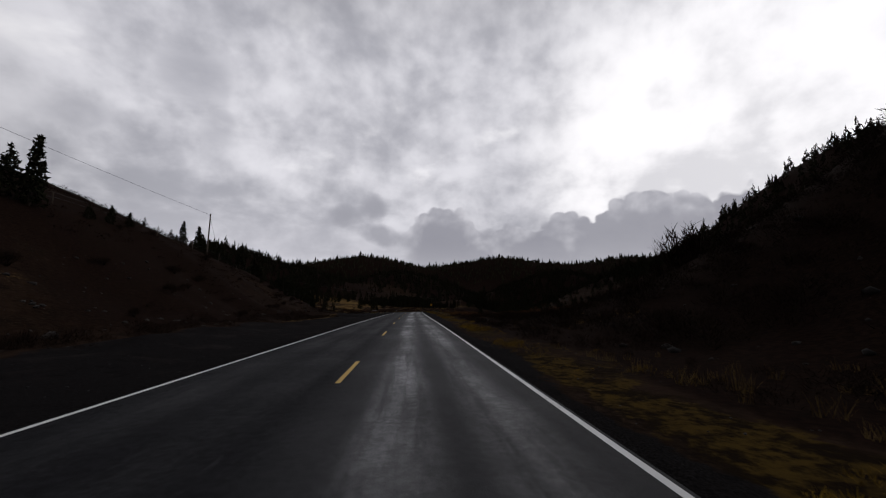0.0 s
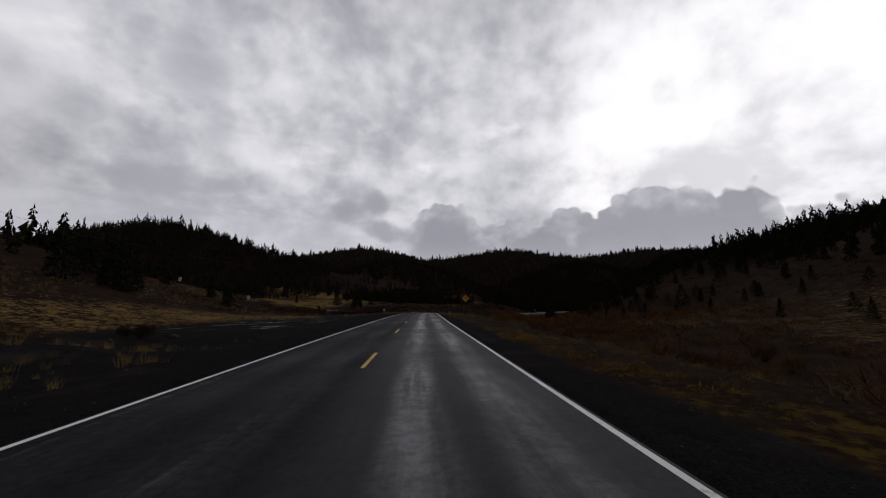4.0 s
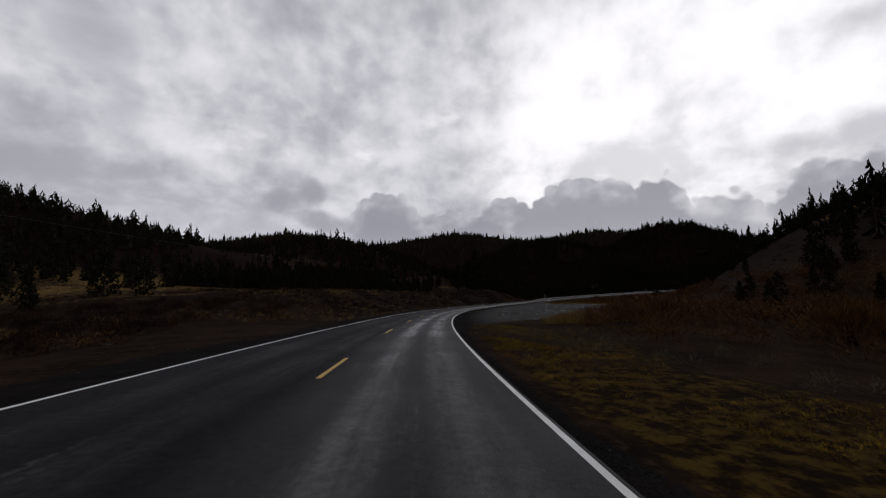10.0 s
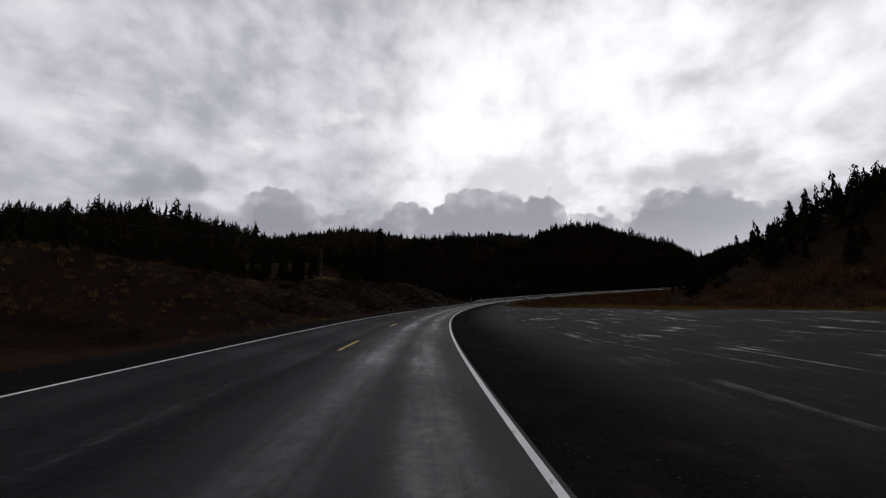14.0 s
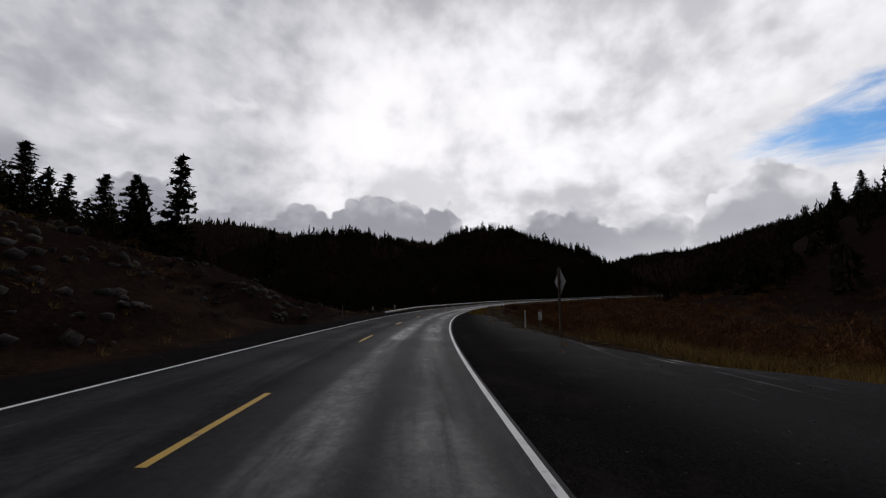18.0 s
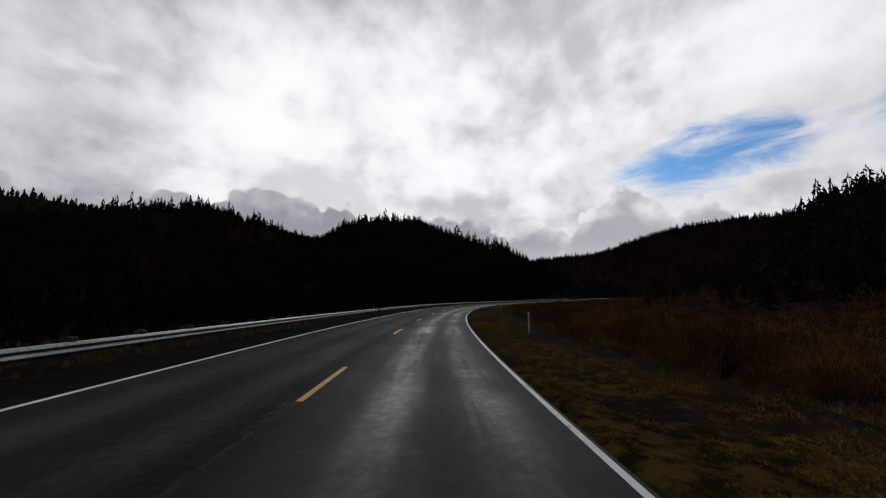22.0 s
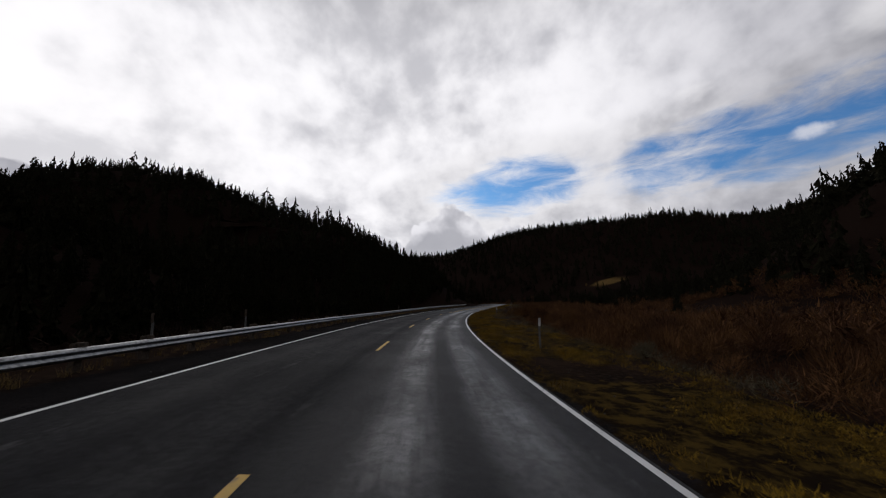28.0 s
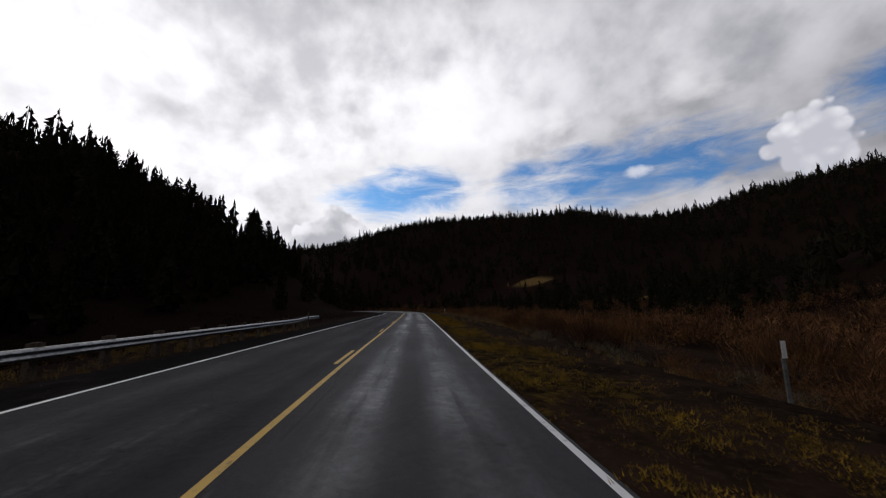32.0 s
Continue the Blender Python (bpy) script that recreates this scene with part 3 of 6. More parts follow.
def beside(x, y):
    """s and u of places, and the height of the road near them."""
    x, y = np.asarray(x, float).ravel(), np.asarray(y, float).ravel()
    s, u, z = np.empty_like(x), np.empty_like(x), np.empty_like(x)
    kx, ky, kz, ks, kh = CX[::5], CY[::5], CZ[::5], S[::5], HD[::5]
    for a in range(0, len(x), 20000):
        dx, dy = x[a:a + 20000, None] - kx, y[a:a + 20000, None] - ky
        d = np.hypot(dx, dy)
        i = d.argmin(1)
        r = np.arange(len(i))
        ex, ey, h = dx[r, i], dy[r, i], kh[i]
        al = ex * np.sin(h) + ey * np.cos(h)
        s[a:a + 20000] = ks[i] + np.clip(al, -40, 40)
        u[a:a + 20000] = np.where(ex * np.cos(h) - ey * np.sin(h) >= 0, 1, -1) * d[r, i]
        near = np.abs(al) < 6
        u[a:a + 20000] = np.where(near, ex * np.cos(h) - ey * np.sin(h), u[a:a + 20000])
        w = np.exp(-(d - d[r, i][:, None]) / 22)
        z[a:a + 20000] = (w * kz).sum(1) / w.sum(1)
    return s, u, z


# ---- the lie of the land ----
# hills: middle x, y, height, spread along and across, turn in degrees
HILLS_AHEAD = [
    (-262, 425, 67, 120, 75, 20), (-70, 650, 63, 130, 80, 60), (238, 779, 77, 116, 80, 0), (413, 748, 91, 57, 98, 0),
    (235, 552, 22, 34, 36, 30), (421, 601, 27, 54, 63, 0), (355, 560, 18, 72, 72, 0), (-800, 1250, 165, 300, 220, 0),
    (-320, 1400, 182, 280, 200, 0), (199, 1449, 183, 268, 193, 0), (700, 1400, 175, 300, 220, 0)]
HILLS_ROUND = [
    (558, 153, 106, 152, 97, 0), (649, 300, 93, 96, 106, 0), (727, 425, 98, 108, 136, 0), (807, 660, 76, 157, 130, 0),
    (205, 85, 80, 75, 78, 0), (248, 284, 59, 104, 79, 0), (172, 158, 60, 48, 48, 0), (302, 372, 37, 42, 36, 0), (-300, 60, 60, 140, 110, 0),
    (-160, -160, 40, 120, 100, 0), (26, 446, 14, 34, 30, 0), (1150, 250, 150, 260, 240, 0), (400, -250, 120, 220, 180, 0)]
HILLS = HILLS_AHEAD + HILLS_ROUND
# beside the road: distance along it, rise, start and end of the slope outwards
LEFT = np.array([(-90, 9, 12, 42), (30, 8.6, 12, 40), (62, 9, 11.5, 40), (88, 7, 13, 40), (108, 1.0, 18, 40), (150, 0.4, 20, 44), (172, -0.8, 7, 20),
                 (225, -0.6, 6.5, 18), (245, 1.6, 6.5, 18), (268, 4.2, 6.2, 21), (330, 4.6, 6.2, 20), (352, 4.6, 6.0, 20), (395, 5.4, 6.0, 18),
                 (416, 3.0, 7.5, 17), (432, -2.5, 7.0, 20), (470, -4.5, 6.8, 22), (690, -4.0, 6.8, 22), (725, 0.5, 7, 24), (765, 11, 8, 36), (860, 12, 8, 36)])
RIGHT = np.array([(-90, 22, 9.5, 46), (14, 19, 9.5, 44), (32, 9, 10, 40), (46, 0.5, 11, 30), (60, -1.7, 7.5, 17), (215, -1.6, 7.0, 15),
                  (232, -0.5, 14, 30), (262, -0.4, 36, 46), (330, -0.4, 38, 50), (366, -0.5, 20, 34), (388, -1.2, 9, 18), (440, -1.7, 7.6, 15), (860, -1.5, 7.6, 15)])


def cut(table, s, a):
    i = lambda c: np.interp(s, table[:, 0], table[:, c])
    return i(1) * step(i(2), i(3), a) * (1 - 0.85 * step(110, 260, a))


def terrain(x, y, s=None, u=None, zb=None):
    """Height of the ground. The ground under the paving lies a little below it."""
    x, y = np.asarray(x, float), np.asarray(y, float)
    if s is None:
        s, u, zb = beside(x, y)
    a = np.abs(u)
    bank = np.interp(s, S, BK) * np.clip(u, -9, 9) * (1 - step(9, 30, a))
    z = zb - bank + np.where(u < 0, cut(LEFT, s, a), cut(RIGHT, s, a))
    t = np.zeros_like(z)
    for cx, cy, h, p, q, turn in HILLS:
        c, d = math.cos(radians(turn)), math.sin(radians(turn))
        e, f = (x - cx) * c + (y - cy) * d, (y - cy) * c - (x - cx) * d
        t += (h * np.exp(-0.5 * ((e / p) ** 2 + (f / q) ** 2))) ** 3
    z = z + np.cbrt(t) * np.where(u < 0, step(14, 75, a), step(40, 105, a) * step(60, 90, s) + step(14, 75, a) * (1 - step(60, 90, s)))
    off = step(8, 40, a)
    z = z + value_noise(x, y, 38, 3) * 1.6 * off + value_noise(x, y, 140, 4) * 5.0 * step(60, 200, a)
    rough = step(5.5, 9, a) * np.where(u < 0, step(0.3, 3, np.abs(np.interp(s, LEFT[:, 0], LEFT[:, 1]))), 0.35 + 0 * a)
    z = z + (value_noise(x, y, 5.5, 5) * 0.45 + value_noise(x, y, 2.1, 6) * 0.18) * rough * (1 + 0.9 * np.where(u < 0, step(330, 350, s) * (1 - step(420, 432, s)), 0))
    z = z - 0.16 * (1 - step(HALF - 0.1, HALF + 0.15, a)) - 0.05 * step(HALF, HALF + 1.2, a)
    return z


# how far the grass of the right verge reaches out
VERGE_S = [-90, 30, 50, 90, 200, 430, 446, 458, 500, 560, 590, 622, 650, 690, 860]
VERGE_OUT = [6.0, 6.2, 6.5, 6.8, 7.0, 6.2, 5.6, 6.8, 6.6, 6.8, 8.2, 7.6, 6.6, 5.8, 5.8]


def cover(x, y, s, u):
    """Share of cinder gravel, dry gold grass, yellow-green grass and dark floor."""
    a = np.abs(u)
    wob = value_noise(x, y, 7, 8)
    left_edge = np.interp(s, [-90, 60, 100, 160, 176, 240, 330, 420, 440, 860], [10.5, 10.5, 17, 18, 6.5, 5.6, 5.6, 6.2, 5.6, 5.6])
    right_edge = np.interp(s, [-90, 20, 60, 100, 130, 155, 200, 218, 240, 248, 256, 270, 330, 366, 392, 402, 412, 424, 430, 436, 450, 508, 522, 538, 550, 860], [4.2, 4.7, 5.3, 5.5, 6.4, 5.2, 4.6, 4.5, 4.8, 8, 14, 32, 37, 22, 9.0, 8.6, 8.6, 8.2, 5.2, 3.8, 3.6, 3.6, 5.2, 5.2, 3.7, 3.6])
    edge = np.where(u < 0, left_edge, right_edge)
    gravel = 1 - step(edge - 0.35, edge + 0.45, a + wob * 0.5)
    gold = np.where(u < 0, (0.55 + 0.5 * value_noise(x, y, 16, 20)) * step(34, 60, a) * step(150, 185, s) * (1 - step(300, 340, s)) * (1 - step(120, 160, a)), 0)
    gold = np.maximum(gold, np.where(u < 0, 0.5 * step(16, 19, a) * step(100, 112, s) * (1 - step(170, 185, s)) * (1 - step(26, 32, a)), 0))
    gold = np.maximum(gold, np.where((u < 0) & (s < 104), 0.45 * step(9.5, 10.5, a) * (1 - step(11.5, 13.5, a)) * (s > 40) + 0.35 * step(17, 24, a) * (value_noise(x, y, 6, 23) > 0.45), 0))
    gold = np.maximum(gold, np.where(u < 0, 0.5 * (value_noise(x, y, 9, 27) > -0.1) * step(13, 19, a) * step(245, 265, s) * (1 - step(410, 425, s)) * (1 - step(40, 60, a)), 0))
    gold = np.maximum(gold, np.where(u > 0, 0.5 * step(edge - 1, edge + 2, a) * step(240, 270, s) * (1 - step(385, 400, s)) * (1 - step(edge + 8, edge + 20, a)), 0))
    gold = np.maximum(gold, 0.24 * step(80, 120, np.where((u > 0) & (s < 420), u, 0)) * (value_noise(x, y, 60, 15) > 0.1))
    gold = np.maximum(gold, np.where(u > 0, 0.34 * step(26, 34, a) * (1 - step(70, 90, a)) * step(40, 70, s) * (1 - step(200, 230, s)) * (value_noise(x, y, 11, 19) > -0.25), 0))
    for gx, gy, p, q in ((498, 412, 7, 19), (420, 398, 26, 10), (330, 330, 40, 20), (150, 300, 30, 16)):
        gold = np.maximum(gold, 0.95 * np.exp(-0.5 * (((x - gx) / p) ** 2 + ((y - gy) / q) ** 2)))
    reach = np.interp(s, [204, 214, 238, 246], [0, 1.6, 2.2, 0])
    outer = np.interp(s, VERGE_S, VERGE_OUT)
    moss = np.where(u > 0, step(edge - 0.4, edge + 0.5, a) * (1 - step(outer + reach, outer + 1.6 + reach, a + wob * 1.3)), 0.25 * step(edge, edge + 1, a) * (1 - step(9, 12, a)) * (s > 430))
    moss = moss * np.where(u > 0, np.interp(s, [-90, 14, 30, 95, 110, 145, 165, 385, 412, 434, 470, 497, 512, 538, 552, 600, 640, 668, 682, 688], [1.5, 1.5, 1.0, 1.1, 0.6, 0.6, 1.1, 1.0, 1.1, 1.4, 1.3, 0.9, 0.4, 0.5, 1.4, 1.6, 1.2, 0.75, 0.8, 1.5]), 1)
    moss = moss * (0.50 + 0.40 * value_noise(x, y, 5, 12) + 0.5 * value_noise(x, y, 1.8, 13))
    # dark floor: wooded hills, hillside foot, cut banks, right-hand slopes, behind the guardrail
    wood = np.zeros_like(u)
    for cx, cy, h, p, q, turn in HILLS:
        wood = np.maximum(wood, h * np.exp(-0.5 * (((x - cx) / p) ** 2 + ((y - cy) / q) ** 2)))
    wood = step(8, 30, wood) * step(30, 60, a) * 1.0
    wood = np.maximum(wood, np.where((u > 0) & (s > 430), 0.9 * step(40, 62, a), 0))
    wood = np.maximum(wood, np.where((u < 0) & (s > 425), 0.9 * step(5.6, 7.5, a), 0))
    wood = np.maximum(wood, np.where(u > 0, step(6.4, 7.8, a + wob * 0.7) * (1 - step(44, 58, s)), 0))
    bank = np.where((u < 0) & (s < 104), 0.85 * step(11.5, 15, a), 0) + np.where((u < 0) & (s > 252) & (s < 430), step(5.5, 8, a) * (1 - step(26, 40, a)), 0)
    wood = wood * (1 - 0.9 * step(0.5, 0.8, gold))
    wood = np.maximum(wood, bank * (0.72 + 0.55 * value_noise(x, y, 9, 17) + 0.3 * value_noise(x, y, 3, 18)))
    return gravel, gold, moss, wood


def lay(name, V, F, mat, s, u, smooth=True):
    """Ground mesh with what covers it and where it lies along the road."""
    me = mesh_data(name, V, F, mat, smooth)
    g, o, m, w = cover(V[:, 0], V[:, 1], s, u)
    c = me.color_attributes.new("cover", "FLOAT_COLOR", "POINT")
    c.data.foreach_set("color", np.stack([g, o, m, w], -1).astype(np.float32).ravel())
    l = me.attributes.new("lane", "FLOAT_VECTOR", "POINT")
    l.data.foreach_set("vector", np.stack([u, s, 0 * u], -1).astype(np.float32).ravel())
    return me


def quads(rows, cols):
    i = np.arange(rows * cols).reshape(rows, cols)
    return np.stack([i[:-1, :-1], i[:-1, 1:], i[1:, 1:], i[1:, :-1]], -1).reshape(-1, 4)


def build_ground():
    side = np.array([3.35, 3.7, 4.05, 4.35, 4.7, 5.1, 5.6, 6.1, 6.7, 7.3, 8.0, 8.8, 9.6, 10.6, 11.8, 13, 14.5, 16, 18, 20, 22.5, 25, 28, 32, 36, 41, 47, 54, 63, 75, 90, 110, 140])
    us = np.concatenate([-side[::-1], [0], side])
    ss = np.arange(-88, 856, 1.5)
    sg, ug = np.meshgrid(ss, us, indexing="ij")
    p = on_road(sg.ravel(), ug.ravel())
    s, u = sg.ravel(), ug.ravel()
    zb = beside(p[:, 0], p[:, 1])[2]
    w = step(12, 40, np.abs(u))
    z = terrain(p[:, 0], p[:, 1], s, u, np.interp(s, S, CZ) * (1 - w) + zb * w)
    V = np.stack([p[:, 0], p[:, 1], z], -1)
    F = quads(len(ss), len(us))
    # the wide land out to the horizon
    def axis(a, b, d, out):
        m = np.arange(a, b + 1, d)
        g = d * 1.22 ** np.arange(1, 40)
        e = np.cumsum(g)
        e = e[e < out]
        return np.concatenate([a - e[::-1], m, b + e])
    xs, ys = axis(-1000, 1200, 16, 3900), axis(-160, 1640, 16, 3900)
    xg, yg = np.meshgrid(xs, ys, indexing="ij")
    x, y = xg.ravel(), yg.ravel()
    s3, u3, zb3 = beside(x, y)
    z3 = terrain(x, y, s3, u3, zb3)
    inside = (np.abs(u3) < 128) & (s3 > -84) & (s3 < 850)
    z3 = np.where(inside, z3 - 6, z3)
    V3 = np.stack([x, y, z3], -1)
    F3 = quads(len(xs), len(ys))[:, ::-1]
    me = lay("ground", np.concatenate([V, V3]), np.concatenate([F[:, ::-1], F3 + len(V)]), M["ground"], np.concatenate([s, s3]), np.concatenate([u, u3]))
    return tagged(new("ground", me), "brown soil and dry grass ground with cinder gravel verges", "ground", kind="structure")


build_ground()


def height(x, y):
    x, y = np.atleast_1d(np.asarray(x, float)), np.atleast_1d(np.asarray(y, float))
    return terrain(x, y)


def spot(s, u, turn=0.0):
    """A pose on the ground beside the road, facing along it."""
    p = on_road(s, u)
    z = float(height(p[0], p[1])[0])
    h = float(np.interp(s, S, HD))
    return Matrix.Translation((p[0], p[1], z)) @ Matrix.Rotation(-h + radians(turn), 4, "Z")


LINE_S = np.arange(0.0, 721.0, 40.0)
LINE_LEFT = [-3.76, -3.60, -3.57, -3.61, -3.74, -4.14, -3.87, -3.77, -3.91, -3.65, -3.37, -3.76, -3.78, -3.74, -3.74, -3.81, -3.90, -3.87, -3.71]
LINE_RIGHT = [3.75, 3.72, 3.78, 3.71, 3.97, 3.84, 3.78, 3.79, 3.77, 3.71, 3.68, 3.63, 3.71, 3.72, 3.84, 3.76, 3.63, 3.77, 3.71]
LINE_MIDDLE = [-0.12, -0.24, -0.20, -0.21, -0.17, -0.11, -0.15, -0.31, -0.12, -0.11, -0.25, -0.30, -0.18, -0.23, 0.03, -0.21, -0.24, -0.13, -0.13]


def line_at(s, side):
    """Where an edge line (side -1 or 1) or the centre line (0) runs: the lanes widen and narrow a little."""
    return np.interp(s, LINE_S, (LINE_MIDDLE, LINE_RIGHT, LINE_LEFT)[side])


def strip(name, s0, s1, u0, u1, lift, mat, ds=1.0, cols=2):
    ss = np.linspace(s0, s1, max(2, int(round((s1 - s0) / ds)) + 1))
    sg, fg = np.meshgrid(ss, np.linspace(0, 1, cols), indexing="ij")
    a, b = u0(sg) if callable(u0) else u0, u1(sg) if callable(u1) else u1
    ug = a + (b - a) * fg
    V = on_road(sg.ravel(), ug.ravel(), lift)
    me = mesh_data(name, V, quads(len(ss), cols)[:, ::-1], mat, True)
    l = me.attributes.new("lane", "FLOAT_VECTOR", "POINT")
    l.data.foreach_set("vector", np.stack([ug.ravel(), sg.ravel(), 0 * ug.ravel()], -1).astype(np.float32).ravel())
    return me


# the painter's spacing was not quite even
DASH_S = [8, 34, 47, 72, 134, 147, 159, 185, 222, 247, 283, 308, 345, 382, 405, 429, 443, 478, 490, 515, 540, 601, 640]
DASH_SHIFT = [-0.15, -0.6, 1.2, 0.7, -0.05, -0.2, -0.6, -0.4, -0.65, 0.3, 0.05, 0.6, 0.7, 1.0, 0.4, 0.1, 0.5, -0.3, -0.4, -0.1, -0.3, 0.3, 0.2]


def build_road():
    road = tagged(new("road", strip("road", -88, 855, lambda s: line_at(s, -1) - 0.12, lambda s: line_at(s, 1) + 0.11, 0.0, M["asphalt"], 2.0, 19)), "worn dark asphalt two-lane road with lighter wheel tracks", "road", kind="structure")
    for side in (-1, 1):
        ss = np.linspace(-88, 855, 473)
        a, b = on_road(ss, line_at(ss, side) + side * 0.11), on_road(ss, line_at(ss, side) + side * 0.17, -0.14)
        V = np.stack([a, b], 1).reshape(-1, 3)
        F = quads(len(ss), 2)
        me = mesh_data("paving_edge", V, F if side < 0 else F[:, ::-1], M["asphalt"])
        part("paving_edge", me, None, road)
        part("edge_line", strip("edge_line", -88, 855, lambda s: line_at(s, side) - 0.05, lambda s: line_at(s, side) + 0.05, 0.005, M["white_paint"], 1.0), None, road, "worn white edge line")
    s = 8.4 - 12.5 * 7
    while s < 648:
        d = s + float(np.interp(s, DASH_S, DASH_SHIFT))
        part("centre_dash", strip("centre_dash", d, d + 3.05, lambda s: line_at(s, 0) - 0.055, lambda s: line_at(s, 0) + 0.055, 0.005, M["yellow_paint"], 0.6), None, road, "chipped yellow centre dash")
        s += 12.5 if s < 190 else 12.19
    part("centre_line", strip("centre_line", 647, 800, 0.045, 0.155, 0.005, M["yellow_paint"], 1.0), None, road, "solid yellow no-passing line")
    while s < 800:
        part("centre_dash", strip("centre_dash", s, s + 3.05, -0.175, -0.065, 0.005, M["yellow_paint"], 0.6), None, road, "chipped yellow centre dash")
        s += 12.19
    part("paint_trace", strip("paint_trace", 173.2, 177.0, 3.05, 3.12, 0.005, M["ghost_paint"], 0.6), None, road, "worn-off trace of an old edge line")
    part("asphalt_patch", strip("asphalt_patch", 447.4, 449.3, 1.7, 3.25, 0.004, M["patch"], 0.4, 4), None, road, "pale square repair patch")
    for s0, s1, u0 in ((330, 352, 0.7), (548, 571, 0.5)):
        wave = lambda s, d: u0 + d + 0.03 * np.sin(s * 0.31 + u0) + 0.02 * np.sin(s * 1.13)
        part("tar_seam", strip("tar_seam", s0, s1, lambda s: wave(s, -0.018), lambda s: wave(s, 0.018), 0.003, M["tar"], 0.5), None, road, "black tar seam")
    return road


road = build_road()

# ---- plants ----


def tri_soup(tris):
    """Faces over loose triangles, n x 3 x 3."""
    t = np.asarray(tris, np.float32).reshape(-1, 3)
    return t, np.arange(len(t), dtype=np.int32).reshape(-1, 3)


def spruce_shape(seed, tiers, sides, height=1.0, width=0.17):
    """A slim conifer of ragged skirts, one unit high."""
    r = np.random.default_rng(seed)
    V, F = [], []
    lean = r.normal(0, 0.012, 2)
    for i in range(tiers):
        f = i / tiers
        z0, z1 = 0.10 + 0.86 * f - 0.03, min(1.0, 0.10 + 0.86 * (f + 1.7 / tiers))
        rad = width * (1 - f) ** 0.8 * r.uniform(0.75, 1.2) + 0.012
        base = len(V)
        V.append((lean[0] * z1, lean[1] * z1, z1))
        turn = r.uniform(0, 6.3)
        for j in range(sides):
            a = turn + 6.2832 * j / sides
            q = rad * (r.uniform(0.85, 1.3) if j % 2 else r.uniform(0.35, 0.7))
            V.append((math.cos(a) * q, math.sin(a) * q, z0 + r.uniform(-0.03, 0.03)))
        for j in range(sides):
            F.append((base, base + 1 + j, base + 1 + (j + 1) % sides))
    base = len(V)
    for z, q in ((0.0, 0.022), (0.5, 0.012)):
        for j in range(3):
            V.append((math.cos(2.1 * j) * q, math.sin(2.1 * j) * q, z))
    for j in range(3):
        F += [(base + j, base + (j + 1) % 3, base + 3 + (j + 1) % 3), (base + j, base + 3 + (j + 1) % 3, base + 3 + j)]
    return np.array(V) * (1, 1, height), np.array(F)


def fir_shape(seed, n, width, slim=1.0):
    """A pointed conifer of hanging boughs round a stem, one unit high."""
    r = np.random.default_rng(seed)
    T = []
    lean = r.normal(0, 0.012, 2)
    start = r.uniform(0.0, 0.08)
    lobes = r.uniform(0, 6.283, 3)
    for i in range(n):
        f = ((i + r.uniform(0, 1)) / n) ** 1.1
        z = start + (0.95 - start) * f
        a = r.uniform(0, 6.283)
        bulge = 1 + 0.22 * math.sin(a * 2 + lobes[0] + z * 9) + 0.15 * math.sin(z * 23 + lobes[1])
        L = (width * (1 - f) ** 0.72 * (0.72 + 0.28 * min(1, f * 5)) * bulge + 0.012) * r.uniform(0.65, 1.15)
        d = np.array((math.cos(a), math.sin(a), 0.0))
        e = np.array((-math.sin(a), math.cos(a), 0.0))
        c = np.array((lean[0] * z, lean[1] * z, z))
        hang = (0.05 + 0.05 * (1 - f)) * r.uniform(0.6, 1.3)
        w = (L * 0.55 + 0.015) * r.uniform(0.7, 1.2) * slim
        tip = c + d * L + (0, 0, -hang * r.uniform(0.0, 0.6))
        top = c + d * L * 0.25 + (0, 0, hang * 1.3)
        T.append((top, tip - e * w * 0.5 - d * L * 0.3 - (0, 0, hang * 0.7), tip + e * w * 0.5 - d * L * 0.3 - (0, 0, hang * 0.6)))
        T.append((top, c + d * L * 0.35 + e * w * 0.25 - (0, 0, hang), tip))
    T += [((-0.02, 0, 0), (0.02, 0, 0), (lean[0], lean[1], 1.0)), ((0, -0.02, 0), (0, 0.02, 0), (lean[0], lean[1], 1.0))]
    return tri_soup(T)


def tuft(r, c, size, flat=0.6):
    """A spray of three thin leaves round c."""
    out = []
    for _ in range(3):
        d = r.normal(0, 1, 3) * (1, 1, flat)
        d /= np.linalg.norm(d) + 1e-6
        e = np.cross(d, r.normal(0, 1, 3))
        e /= np.linalg.norm(e) + 1e-6
        out.append((c - e * size * 0.28, c + e * size * 0.28, c + d * size))
    return out


def pine_crown(seed, whorls=17, reach=0.17, start=0.22, droop=0.25):
    """Branches in rings round the stem, each with needle tufts; one unit high."""
    r = np.random.default_rng(seed)
    T = []
    for i in range(whorls):
        f = i / (whorls - 1)
        z = start + (0.98 - start) * f
        L = reach * (1 - f) ** 0.65 * (0.6 + 0.4 * math.sin(min(1, f * 4 + 0.4) * 1.57)) + 0.018
        for _ in range(int(5 + 2 * (1 - f))):
            if r.random() < 0.12:
                continue
            a = r.uniform(0, 6.283)
            l = L * r.uniform(0.55, 1.2)
            d = np.array((math.cos(a), math.sin(a), -droop * r.uniform(0.2, 1.2) * (1 - f) + 0.25 * f))
            root = np.array((0, 0, z + r.uniform(-0.02, 0.02)))
            tip = root + d * l
            side = np.cross(d, (0, 0, 1)) * 0.004
            T.append((root - side, root + side, tip))
            for g in np.linspace(0.25, 1.0, 8):
                T += tuft(r, root + d * l * g + r.normal(0, 0.008, 3), 0.034 * (1.15 - 0.4 * f) * r.uniform(0.7, 1.3))
    return T


